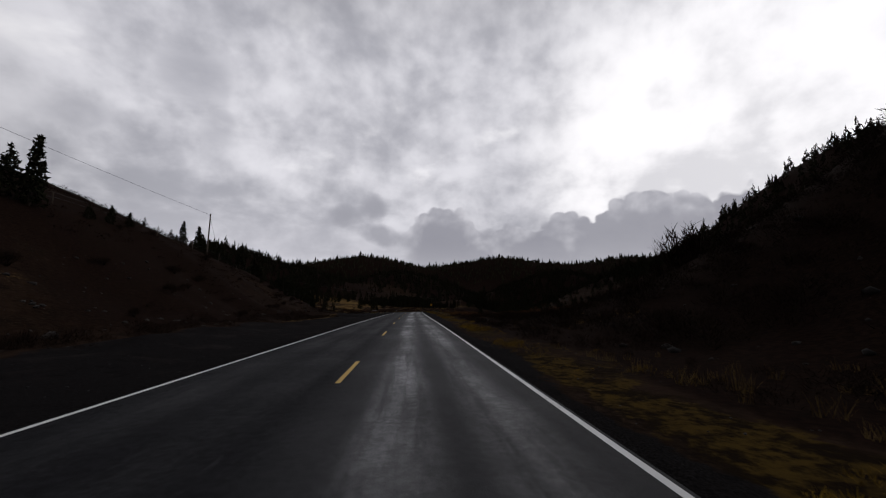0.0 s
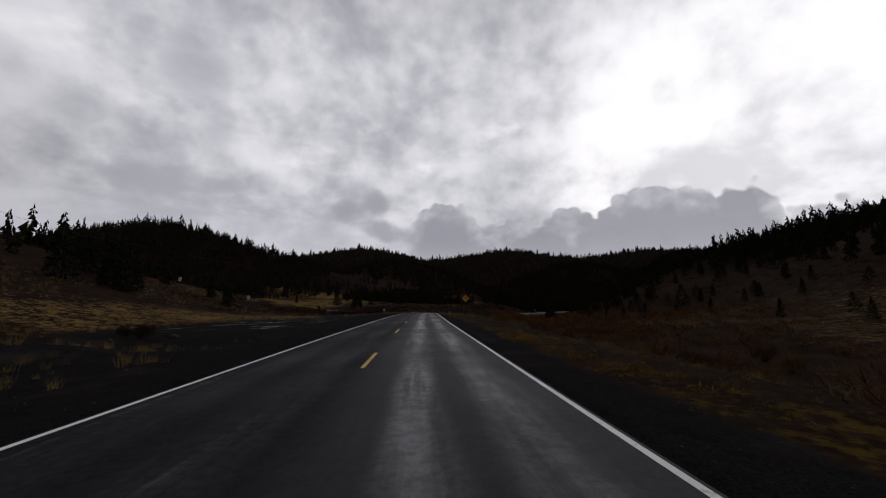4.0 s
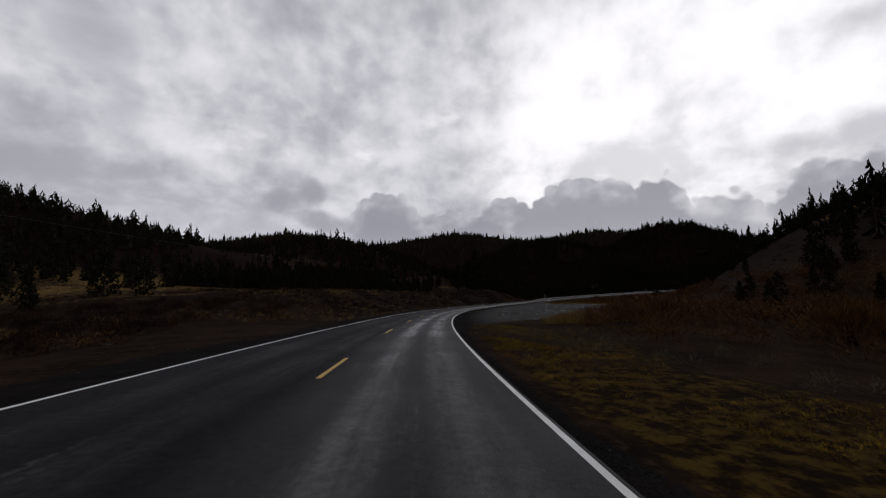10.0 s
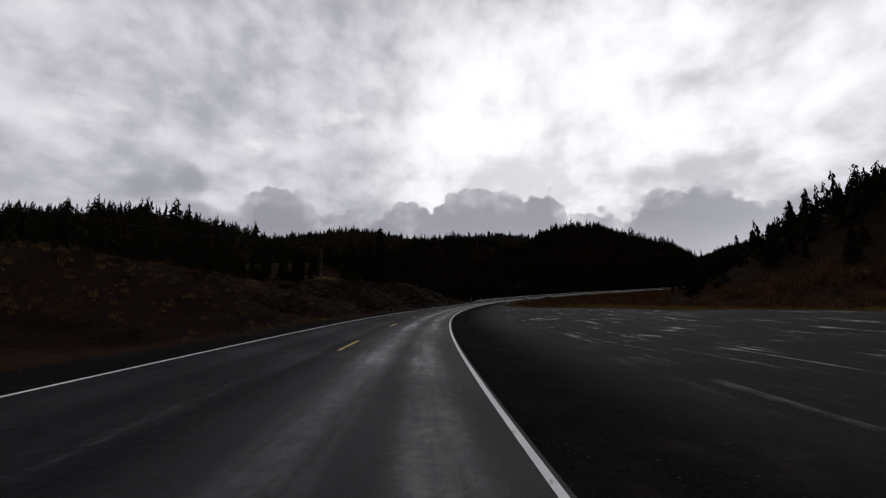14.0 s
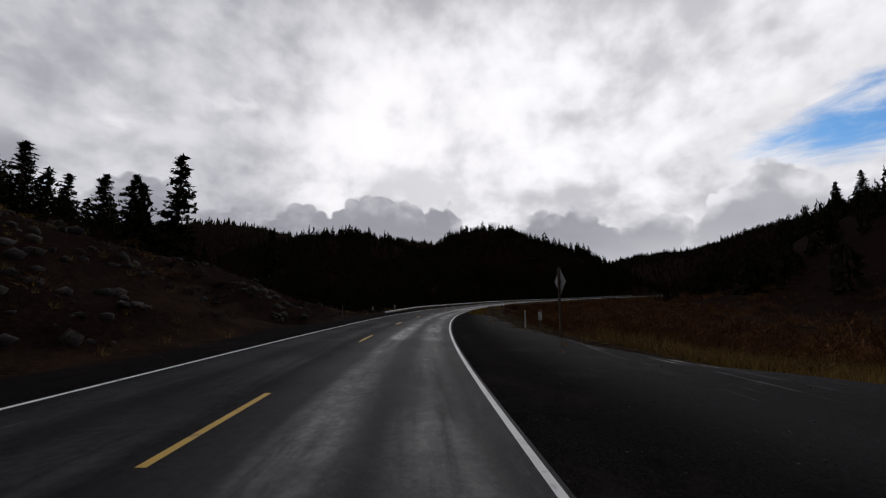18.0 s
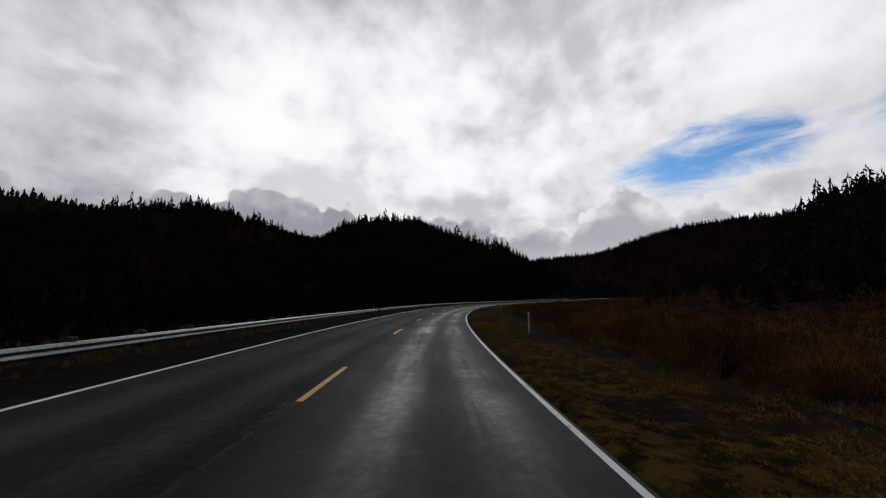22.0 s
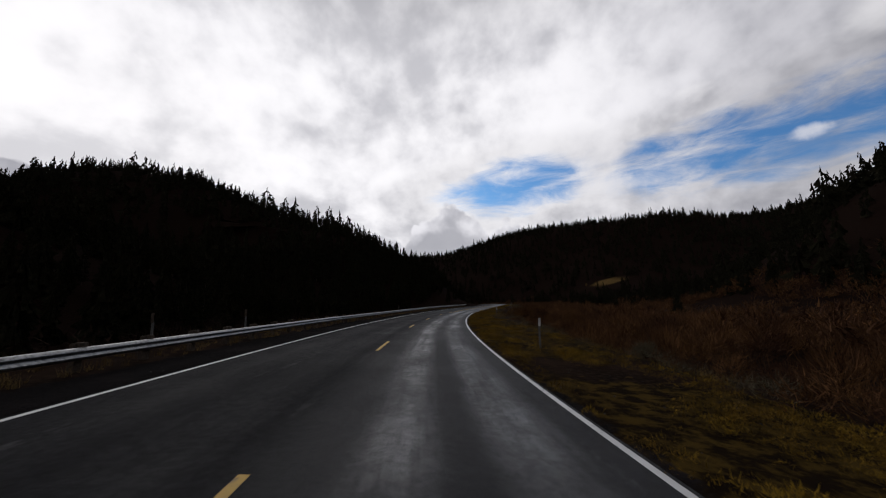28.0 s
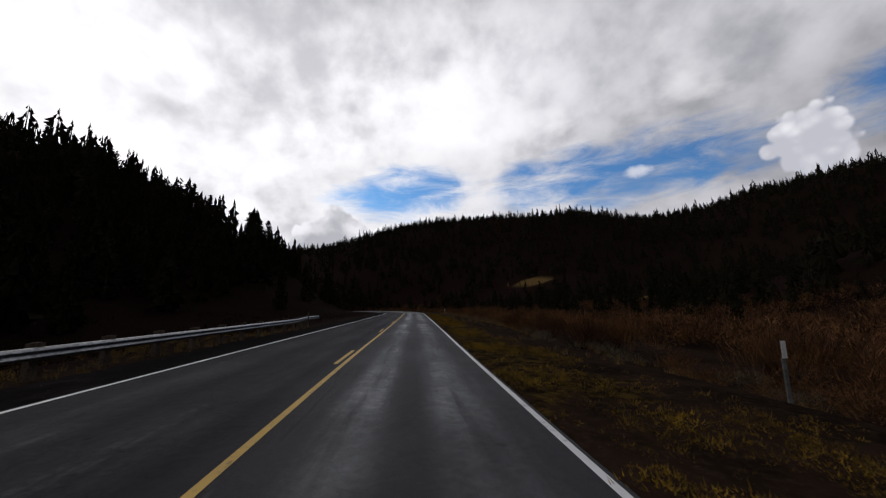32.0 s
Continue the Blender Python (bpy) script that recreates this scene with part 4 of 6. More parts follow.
def juniper_crown(seed, n=330, width=0.24):
    """A dense, ragged, pointed crown; one unit high."""
    r = np.random.default_rng(seed)
    T = []
    lobes = [(r.normal(0, 0.05, 2), r.uniform(0.62, 1.0)) for _ in range(4)]
    lobes[0] = (np.zeros(2), 1.0)
    for i in range(n):
        off, top = lobes[r.integers(0, 4)]
        f = r.uniform(0.03, 1.0)
        rad = width * (math.sin(min(1.0, f * 3.2 + 0.35) * 1.57)) * (1 - f) ** 0.62 * math.sqrt(r.uniform(0.1, 1.0))
        a = r.uniform(0, 6.283)
        c = np.array((off[0] * (1 - f) + math.cos(a) * rad, off[1] * (1 - f) + math.sin(a) * rad, f * top))
        T += tuft(r, c, 0.062 * r.uniform(0.6, 1.3), 1.3)
    return T


def shrub_shape(seed, n, spread, leaf, upright, sprays=(0.55, 0.8, 1.0)):
    """A bush of stems with sprays of leaves; one unit high."""
    r = np.random.default_rng(seed)
    T = []
    for _ in range(n):
        a = r.uniform(0, 6.283)
        q = spread * math.sqrt(r.random())
        lean = (1 - upright)
        tip = np.array((math.cos(a) * q, math.sin(a) * q, r.uniform(0.55, 1.0) * (1 - 0.45 * (q / spread) ** 2)))
        root = tip * (lean * 0.15 + (1 - lean) * 0.75, lean * 0.15 + (1 - lean) * 0.75, 0)
        s = np.array((math.sin(a), -math.cos(a), 0)) * 0.017
        T.append((root - s, root + s, tip))
        if leaf:
            for g in sprays:
                T += tuft(r, root + (tip - root) * g, leaf * r.uniform(0.7, 1.3), 1.0)
        else:
            for _ in range(4):
                g = r.uniform(0.35, 0.95)
                b = root + (tip - root) * g
                e = b + r.normal(0, 0.09, 3) * (1, 1, 0.4) + (0, 0, r.uniform(0.06, 0.16))
                T.append((b - s * 0.8, b + s * 0.8, e))
    return T


def scatter(name, shapes, P, size, mat, label, category, widen=None, seed=1, smooth=False):
    """Many plants or stones as one object: shapes is a list of (V, F), P places, size heights."""
    r = np.random.default_rng(seed)
    pick = r.integers(0, len(shapes), len(P))
    turn = r.uniform(0, 6.283, len(P))
    widen = np.ones(len(P)) if widen is None else widen
    VV, FF, n = [], [], 0
    for k, (V, F) in enumerate(shapes):
        i = np.where(pick == k)[0]
        if not len(i):
            continue
        c, s = np.cos(turn[i])[:, None], np.sin(turn[i])[:, None]
        h, w = size[i][:, None], (size[i] * widen[i])[:, None]
        X = (V[None, :, 0] * c - V[None, :, 1] * s) * w + P[i, 0:1]
        Y = (V[None, :, 0] * s + V[None, :, 1] * c) * w + P[i, 1:2]
        Z = V[None, :, 2] * h + P[i, 2:3]
        VV.append(np.stack([X, Y, Z], -1).reshape(-1, 3))
        FF.append((F[None] + (np.arange(len(i)) * len(V))[:, None, None] + n).reshape(-1, F.shape[1]))
        n += len(i) * len(V)
    me = mesh_data(name, np.concatenate(VV), np.concatenate(FF), mat, smooth)
    return tagged(new(name, me), label, category, kind="stuff")


def hill_rise(x, y):
    t = np.zeros_like(x)
    for cx, cy, h, p, q, turn in HILLS:
        t = np.maximum(t, h * np.exp(-0.5 * (((x - cx) / p) ** 2 + ((y - cy) / q) ** 2)))
    return t


def places(x0, x1, y0, y1, n, keep, seed):
    """Random places in a field, kept by a share between 0 and 1, and clear of the road."""
    r = np.random.default_rng(seed)
    x, y = r.uniform(x0, x1, n), r.uniform(y0, y1, n)
    s, u, zb = beside(x, y)
    ok = (r.random(n) < keep(x, y, s, u)) & ~((np.abs(u) < 16) & (s > -88) & (s < 855))
    x, y, s, u, zb = x[ok], y[ok], s[ok], u[ok], zb[ok]
    sink = 0.2 + 0.9 * step(110, 140, np.abs(u)) + 1.4 * step(900, 1000, y)
    return np.stack([x, y, terrain(x, y, s, u, zb) - sink], -1)


def band(s0, s1, u0, u1, n, seed, keep=None):
    """Random places along the road."""
    r = np.random.default_rng(seed)
    s, u = r.uniform(s0, s1, n), r.uniform(u0, u1, n)
    if keep is not None:
        ok = r.random(n) < keep(s, u)
        s, u = s[ok], u[ok]
    p = on_road(s, u)
    z = terrain(p[:, 0], p[:, 1], s, u, np.interp(s, S, CZ))
    return np.stack([p[:, 0], p[:, 1], z], -1), s, u


MID = [fir_shape(20 + i, 25, (0.19, 0.25, 0.17, 0.28, 0.21, 0.24)[i]) for i in range(6)]
FINE = [fir_shape(30 + i, 90, (0.19, 0.24, 0.17, 0.22)[i], 0.7) for i in range(4)]
FAR = [spruce_shape(40 + i, 4, 5, 1.0, (0.2, 0.16, 0.24)[i]) for i in range(3)]


def build_woods():
    patchy = lambda x, y, size, seed: step(-0.35, 0.25, value_noise(x, y, size, seed))
    r = np.random.default_rng(5)
    sets = [
        ("north_west_wood", (-430, -120, 270, 580, 4400), lambda x, y, s, u: step(6, 18, hill_rise(x, y)) * (0.30 + 0.7 * patchy(x, y, 34, 31)) * (np.abs(u) > 70), MID, 10.5),
        ("north_wood", (-230, 150, 510, 860, 3600), lambda x, y, s, u: step(4, 14, hill_rise(x, y)) * (0.55 + 0.45 * patchy(x, y, 30, 32)) * (np.abs(u) > 40), MID, 12.0),
        ("creek_hill_wood", (110, 540, 500, 930, 10500), lambda x, y, s, u: step(3, 12, hill_rise(x, y)) * (0.6 + 0.4 * patchy(x, y, 26, 33)) * (np.abs(u) > 58), MID, 12.0),
        ("east_ridge_wood", (400, 900, 60, 700, 21000), lambda x, y, s, u: (0.45 + 0.55 * step(26, 55, hill_rise(x, y))) * (0.6 + 0.4 * patchy(x, y, 32, 34)) * (np.hypot(x - 400, y - 470) < 430) * (np.hypot((x - 495) / 13, (y - 411) / 28) > 1) * (np.abs(u) > 45), MID, 8.5),
        ("south_east_wood", (80, 330, -70, 290, 4300), lambda x, y, s, u: step(10, 30, hill_rise(x, y)) * (0.45 + 0.55 * patchy(x, y, 28, 35)) * (np.abs(u) > 38), MID, 7.2),
        ("inner_hill_wood", (120, 400, 180, 430, 6200), lambda x, y, s, u: np.maximum(0.15 + 0.85 * step(14, 30, hill_rise(x, y)), 0.75 * (y > 345)) * (0.3 + 0.7 * patchy(x, y, 24, 36)) * (np.abs(u) > 60), MID, 9.0),
        ("west_plateau_wood", (-190, -35, -90, 230, 2400), lambda x, y, s, u: 0.5 * patchy(x, y, 26, 37) * (np.abs(u) > 50) * ((s < 40) | (s > 98) | (u < -120)), MID, 6.0),
        ("meadow_edge_wood", (-150, 70, 320, 560, 2000), lambda x, y, s, u: 0.55 * patchy(x, y, 22, 38) * (np.abs(u) > 70), MID, 8.0),
        ("meadow_slope_wood", (-330, -40, 190, 420, 3000), lambda x, y, s, u: 0.75 * patchy(x, y, 20, 39) * (u < -100) * (s > 180) * (s < 345), MID, 8.5),
        ("far_ridge_wood", (-1500, 1200, 1000, 1620, 11000), lambda x, y, s, u: step(40, 100, hill_rise(x, y)), FAR, 17.0)]
    P, s, u = band(436, 770, -70, -24, 1150, 59)
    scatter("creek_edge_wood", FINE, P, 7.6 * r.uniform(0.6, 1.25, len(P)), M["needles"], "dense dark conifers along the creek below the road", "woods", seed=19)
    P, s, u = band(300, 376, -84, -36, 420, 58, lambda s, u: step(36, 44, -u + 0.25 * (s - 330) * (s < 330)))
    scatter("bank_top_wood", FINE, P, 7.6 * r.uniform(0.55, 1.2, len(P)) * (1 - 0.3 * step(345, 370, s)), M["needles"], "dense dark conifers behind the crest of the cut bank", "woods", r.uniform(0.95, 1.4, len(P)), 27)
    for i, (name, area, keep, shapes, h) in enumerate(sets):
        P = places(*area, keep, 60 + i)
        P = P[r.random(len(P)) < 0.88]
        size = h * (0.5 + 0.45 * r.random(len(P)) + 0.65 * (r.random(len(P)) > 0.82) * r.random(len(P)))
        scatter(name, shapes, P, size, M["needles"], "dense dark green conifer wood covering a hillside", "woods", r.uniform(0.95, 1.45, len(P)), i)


build_woods()

# conifers that stand apart, built once and copied
TREES = {}


def conifer_parts(kind, i):
    if (kind, i) not in TREES:
        crown = pine_crown(70 + i, 29, (0.16, 0.155, 0.15)[i % 3], (0.18, 0.22, 0.14)[i % 3], 0.12) if kind == "pine" else juniper_crown(80 + i, 360, (0.20, 0.26, 0.17, 0.30)[i % 4])
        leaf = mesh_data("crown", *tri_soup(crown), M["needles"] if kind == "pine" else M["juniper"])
        bm = tube(0.021, 0.004, 0.97, sides=8)
        r = random.Random(i)
        for v in bm.verts:
            v.co.x += r.uniform(-0.003, 0.003)
            v.co.y += r.uniform(-0.003, 0.003)
        stem = bpy.data.meshes.new("trunk")
        bm.to_mesh(stem)
        bm.free()
        stem.materials.append(M["bark"])
        TREES[kind, i] = (stem, leaf)
    return TREES[kind, i]


def conifer(kind, i, x, y, h, label, group, widen=1.0):
    stem, leaf = conifer_parts(kind, i)
    z = float(height(x, y)[0])
    name = {"pine": "pine_tree", "juniper": "juniper_tree"}[kind]
    t = thing(name, label, "tree", group, Matrix.Translation((x, y, z - 0.1)) @ Matrix.Rotation(random.uniform(0, 6.28), 4, "Z") @ Matrix.Diagonal((h * widen, h * widen, h, 1)))
    part("trunk", stem, None, t, "grey-brown bark trunk")
    part("crown", leaf, None, t)
    return t


def conifers(kind, s0, s1, u0, u1, n, h0, h1, label, group, seed, widen=1.0):
    P, s, u = band(s0, s1, u0, u1, n, seed)
    r = np.random.default_rng(seed)
    for x, y, z in P:
        k = kind if kind != "mixed" else ("pine", "juniper")[int(r.random() < 0.72)]
        conifer(k, int(r.integers(0, 3 if k == "pine" else 4)), x, y, r.uniform(h0, h1), label, group, widen * r.uniform(0.85, 1.15))


def far_junipers(s0, s1, u0, u1, n, h0, h1, label, seed, widen, keep=None):
    """Junipers too far off to tell apart one by one."""
    P, s, u = band(s0, s1, u0, u1, n, seed, keep)
    P[:, 2] -= 0.1
    r = np.random.default_rng(seed)
    shapes = [tri_soup(juniper_crown(90 + i, 220, (0.20, 0.26, 0.17, 0.30)[i])) for i in range(4)]
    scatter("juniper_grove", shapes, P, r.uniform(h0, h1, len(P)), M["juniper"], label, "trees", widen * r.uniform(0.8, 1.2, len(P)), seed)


def build_trees():
    conifer("pine", 1, 47.0, 460.9, 26.5, "tall dark ponderosa pine standing alone above the cutting", "trees above the cutting")
    for x, y, h, kind in ((29.2, 431.6, 11.7, "pine"), (30.9, 435.2, 9.5, "juniper"), (32.3, 440.2, 10.0, "pine"), (35.9, 446.6, 13.5, "pine"), (39.7, 450.8, 16.5, "pine"), (41.0, 455.5, 16.0, "juniper"), (26.0, 428.0, 9.0, "juniper")):
        conifer(kind, int(x) % 3, x, y, h, "dark conifer above the rock cutting", "trees above the cutting", 1.25)
    conifers("juniper", 404, 440, -62, -42, 16, 5.5, 9.0, "dense dark juniper above the rock cutting", "trees above the cutting", 116, 1.15)
    conifer("juniper", 2, 63.4, 449.4, 17.0, "tall pointed dark fir beyond the guardrail", "trees across the creek", 0.95)
    conifer("pine", 0, -48.7, 96.7, 8.2, "tall dark pine on the bank top", "trees on the bank", 1.2)
    for s, u, h, w in ((34.6, -32.2, 6.6, 0.95), (33.6, -33.4, 4.6, 1.1), (41, -32.5, 1.6, 1.5), (44.5, -33, 2.2, 1.3), (48, -33.5, 1.8, 1.5), (31, -33, 1.8, 1.5), (76.2, -44, 5.0, 1.0), (78.6, -42.4, 5.4, 1.1), (75.2, -45.6, 2.6, 1.0), (76, -45, 2.0, 1.2), (81.5, -42.5, 3.2, 1.1)):
        x, y, z = on_road(s, u)
        conifer("juniper", int(s) % 4, x, y, h, "dense dark juniper on the bank top", "trees on the bank", w)
    conifers("mixed", 374, 420, -50, -32, 12, 6, 9, "dark conifer on the rock bank above the road", "trees above the cutting", 101)
    conifers("mixed", 352, 386, -66, -44, 12, 6, 9, "dark conifer on the rock bank above the road", "trees above the cutting", 102)
    conifers("juniper", 82, 114, -48, -20, 30, 2.0, 4.6, "dark juniper on the brushy bank", "trees on the bank", 103, 1.3)
    conifers("juniper", 104, 170, -58, -33, 16, 3.5, 7.5, "dark juniper behind the gravel turnout", "junipers by the turnout", 105, 1.15)
    far_junipers(150, 222, -112, -62, 34, 4.5, 8.5, "dense dark junipers at the back of the dry meadow", 117, 1.3)
    conifers("juniper", 176, 270, -110, -40, 9, 2.0, 4.5, "dark juniper in the dry meadow", "junipers in the meadow", 106, 1.3)
    conifers("juniper", 240, 330, -75, -34, 14, 4, 9, "dark juniper on the dry slope", "junipers on the slope", 107)
    conifers("mixed", -10, 34, 40, 62, 16, 3.5, 6.5, "dark conifer on the steep hillside", "trees on the steep hillside", 108)
    far_junipers(50, 300, 44, 130, 190, 1.2, 5.5, "dark junipers dotted over the foot of the hill", 109, 1.5)
    conifers("juniper", 172, 173, 29, 31, 1, 5.0, 5.2, "broad dark juniper in the brush field", "junipers below the hill", 110, 1.7)
    conifers("mixed", 255, 400, 66, 115, 28, 5, 9, "dark conifer beyond the gravel turnout", "trees beyond the turnout", 111)
    conifers("mixed", 400, 560, 52, 105, 22, 6, 12, "dark conifer at the back of the brush field", "trees behind the field", 112)
    far_junipers(560, 800, 40, 95, 46, 3, 7, "dark junipers on the slope behind the willows", 113, 1.5)
    for x, y, h in ((402, 408, 9.0), (394, 404, 7.5), (374, 407, 6.5), (346, 402, 6.0)):
        conifer("juniper", int(x) % 4, x, y, h, "broad dark juniper behind the willow field", "trees behind the field", 1.7)
    conifers("mixed", 440, 730, -62, -26, 90, 4, 7, "dark conifer on the wooded creek bank", "trees across the creek", 114)
    conifers("mixed", 728, 805, -66, -15, 46, 5, 9, "dark conifer at the toe of the wooded hill", "trees across the creek", 115)


build_trees()


def build_brush():
    def dome(seed, n, spread, w, lobes=3):
        """A rounded bush of fine twigs in a few lobes; one unit high."""
        q = np.random.default_rng(seed)
        mids = [np.array((*q.normal(0, 0.30, 2), q.uniform(0.30, 0.48))) for _ in range(lobes)]
        T = []
        for _ in range(n):
            m = mids[q.integers(lobes)]
            d = q.normal(0, 1, 3)
            d[2] = abs(d[2]) * 0.9 - 0.25
            d /= np.linalg.norm(d)
            p = m + d * (spread * 0.62, spread * 0.62, 0.5) * q.uniform(0.55, 1.0)
            p[2] = max(p[2], 0.05)
            back = d * (0.17, 0.17, 0.11) + (0, 0, q.uniform(0.05, 0.17)) + q.normal(0, 0.045, 3)
            e = np.cross(back, q.normal(0, 1, 3))
            e *= w / (np.linalg.norm(e) + 1e-6)
            T.append((p - back - e, p - back + e, p))
        return tri_soup(T)
    near_dome = [dome(230 + i, 230, (0.8, 1.0, 0.9, 1.15)[i], 0.0085) for i in range(4)]
    far_dome = [dome(240 + i, 44, (0.8, 1.0, 0.9, 1.15)[i], 0.026) for i in range(4)]
    field_dome = [dome(250 + i, 84, (0.8, 1.0, 0.9, 1.15)[i], 0.017) for i in range(4)]
    scrub = leafy = far_dome
    r = np.random.default_rng(77)
    # willow thickets in the wet field inside the bend
    def thicket(s, u):
        lump = value_noise(s, u * 1.6, 11, 51)
        inner = np.interp(s, [40, 70, 205, 216, 236, 252, 262, 276, 335, 370, 395, 440, 860], [30, 10.0, 9.5, 11, 12, 17, 30, 48, 50, 33, 12.5, 8.4, 8.4])
        return step(inner - 1, inner + 4, u) * (1 - 0.5 * step(30, 45, u) * (1 - step(235, 250, s) * (1 - step(390, 400, s)))) * (1 - step(62, 76, u)) * step(-0.60, 0.10, lump)
    def tallness(s, u):
        rise = 1.0 * step(140, 175, s) * step(9, 18, u) + 0.7 * step(550, 620, s) * step(11, 19, u)
        return 1.0 + rise + 0.5 * value_noise(s, u, 14, 52) + 0.6 * value_noise(s, u, 5.5, 63)
    P, s, u = band(44, 800, 8, 24, 5200, 301, thicket)
    scatter("willow_thicket", near_dome, P, np.clip(tallness(s, u), 0.4, 3.3) * r.uniform(0.65, 1.1, len(P)), M["willow"], "bare reddish-brown willow bushes in the wet field", "shrubs", np.full(len(P), 0.95), 2)
    P, s, u = band(44, 850, 22, 76, 14000, 308, thicket)
    scatter("willow_thicket", field_dome, P, np.clip(tallness(s, u) * 1.1, 0.5, 3.5) * r.uniform(0.65, 1.15, len(P)), M["willow"], "bare reddish-brown willow bushes in the wet field", "shrubs", np.full(len(P), 1.05), 15)
    P, s, u = band(44, 850, 8.0, 50, 6500, 302, lambda s, u: thicket(s, u + 2) * np.maximum(step(0.0, 0.5, value_noise(s, u, 17, 53)), 0.6 * (s < 235)))
    scatter("rust_brush", near_dome, P, r.uniform(0.5, 1.3, len(P)), M["rust_brush"], "rust-brown low brush among the willows", "shrubs", np.full(len(P), 1.1), 3)
    P, s, u = band(70, 800, 7.6, 13, 420, 316, lambda s, u: 1 - step(235, 250, s) * (1 - step(385, 396, s)))
    scatter("sage_clumps", near_dome, P, r.uniform(0.35, 0.8, len(P)), M["sage"], "grey-green sagebrush at the edge of the willows", "shrubs", np.full(len(P), 1.1), 16)
    P, s, u = band(172, 250, -34, -11.5, 900, 315, lambda s, u: step(-0.5, 0.1, value_noise(s, u, 8, 62)))
    scatter("willow_thicket", near_dome, P, r.uniform(0.6, 1.4, len(P)), M["pulloff_brush"], "dark brown bare brush behind the pull-off", "shrubs", np.full(len(P), 0.95), 14)
    # dark brush on banks and hillsides
    P, s, u = band(-80, 425, -60, -9.5, 13000, 303, lambda s, u: step(-0.25, 0.45, value_noise(s, u, 6, 54)) * (1 - step(98, 112, s) * (1 - step(165, 180, s)) * (u > -30)) * (1 - step(160, 172, s) * (1 - step(245, 255, s)) * (u > -17)))
    for near, shapes, seed in ((True, near_dome, 4), (False, scrub, 24)):
        k = (u > -21) == near
        scatter("bank_brush", shapes, P[k], r.uniform(0.25, 0.95, k.sum()), M["dark_brush"], "dark low brush on the roadside bank", "shrubs", np.full(k.sum(), 1.2), seed)
    P, s, u = band(250, 428, -21, -6.6, 3000, 317, lambda s, u: step(-0.4, 0.2, value_noise(s, u, 5, 64)) * (0.4 + 0.6 * (s > 325)))
    scatter("bank_brush", near_dome, P, r.uniform(0.15, 0.75, len(P)), M["dark_brush"], "dark low brush on the rocky cut bank", "shrubs", np.full(len(P), 1.5), 17)
    P, s, u = band(250, 428, -24, -9, 700, 318, lambda s, u: step(-0.1, 0.4, value_noise(s, u, 6, 65)))
    scatter("bank_brush", near_dome, P, r.uniform(0.2, 0.6, len(P)), M["rust_brush"], "rust-brown brush on the rocky cut bank", "shrubs", np.full(len(P), 1.3), 18)
    P, s, u = band(-40, 58, 7.0, 30, 2000, 304, lambda s, u: step(-0.7, 0.0, value_noise(s, u, 5, 66)))
    scatter("hillside_brush", near_dome, P, r.uniform(0.3, 0.8, len(P)) * (1 + 0.9 * step(9, 14, u)), M["dark_brush"], "dark tangled brush on the steep hillside", "shrubs", np.full(len(P), 1.1), 5)
    P, s, u = band(-80, 60, 28, 64, 1500, 319)
    scatter("hillside_brush", scrub, P, r.uniform(0.5, 1.6, len(P)), M["dark_brush"], "dark tangled brush on the steep hillside", "shrubs", np.full(len(P), 1.3), 25)
    P, s, u = band(150, 420, -90, -9, 4200, 305, lambda s, u: step(0.0, 0.5, value_noise(s, u, 9, 55)))
    scatter("meadow_brush", leafy, P, r.uniform(0.3, 0.9, len(P)), M["rust_brush"], "brown brush in the dry meadow", "shrubs", np.full(len(P), 1.4), 6)
    P = places(60, 420, 60, 420, 7500, lambda x, y, s, u: (np.abs(u) > 40) * 0.75, 306)
    scatter("slope_brush", scrub, P, r.uniform(0.5, 1.5, len(P)), M["dark_brush"], "dark brush dotted over the grassy slope", "shrubs", np.full(len(P), 1.4), 7)
    P, s, u = band(425, 720, -26, -6.6, 2600, 307)
    scatter("creek_brush", scrub, P, r.uniform(0.3, 1.1, len(P)), M["dark_brush"], "dark brush on the embankment behind the guardrail", "shrubs", np.full(len(P), 1.3), 8)
    # grass
    def blades(seed, n, spread, lean, wide):
        q = np.random.default_rng(seed)
        T = []
        for _ in range(n):
            a, b = q.uniform(0, 6.283), q.uniform(0, 6.283)
            c = np.array((math.cos(a), math.sin(a), 0)) * spread * math.sqrt(q.random())
            e = np.array((math.cos(b), math.sin(b), 0)) * lean * q.uniform(0.4, 1.2)
            w = np.array((-math.sin(b), math.cos(b), 0)) * wide
            T.append((c - w, c + w, c + e + (0, 0, q.uniform(0.6, 1.0))))
        return tri_soup(T)
    def cushion(seed, n):
        """A low cushion of grass, its blades leaning outwards; one unit across."""
        q = np.random.default_rng(seed)
        T = []
        for _ in range(n):
            a = q.uniform(0, 6.283)
            f = math.sqrt(q.random())
            c = np.array((math.cos(a) * f * 0.42, math.sin(a) * f * 0.42, 0.30 * (1 - f * f)))
            a += q.normal(0, 0.8)
            e = np.array((math.cos(a), math.sin(a), 0)) * q.uniform(0.04, 0.13)
            w = np.array((-math.sin(a), math.cos(a), 0)) * 0.0105
            T.append((c - w, c + w, c + e + (0, 0, q.uniform(0.05, 0.26) * (1.1 - 0.6 * f))))
        return tri_soup(T)
    turf = [cushion(400 + i, 42) for i in range(5)]
    tuft_ = [blades(410 + i, 24, 0.42, 0.5, 0.011) for i in range(4)]
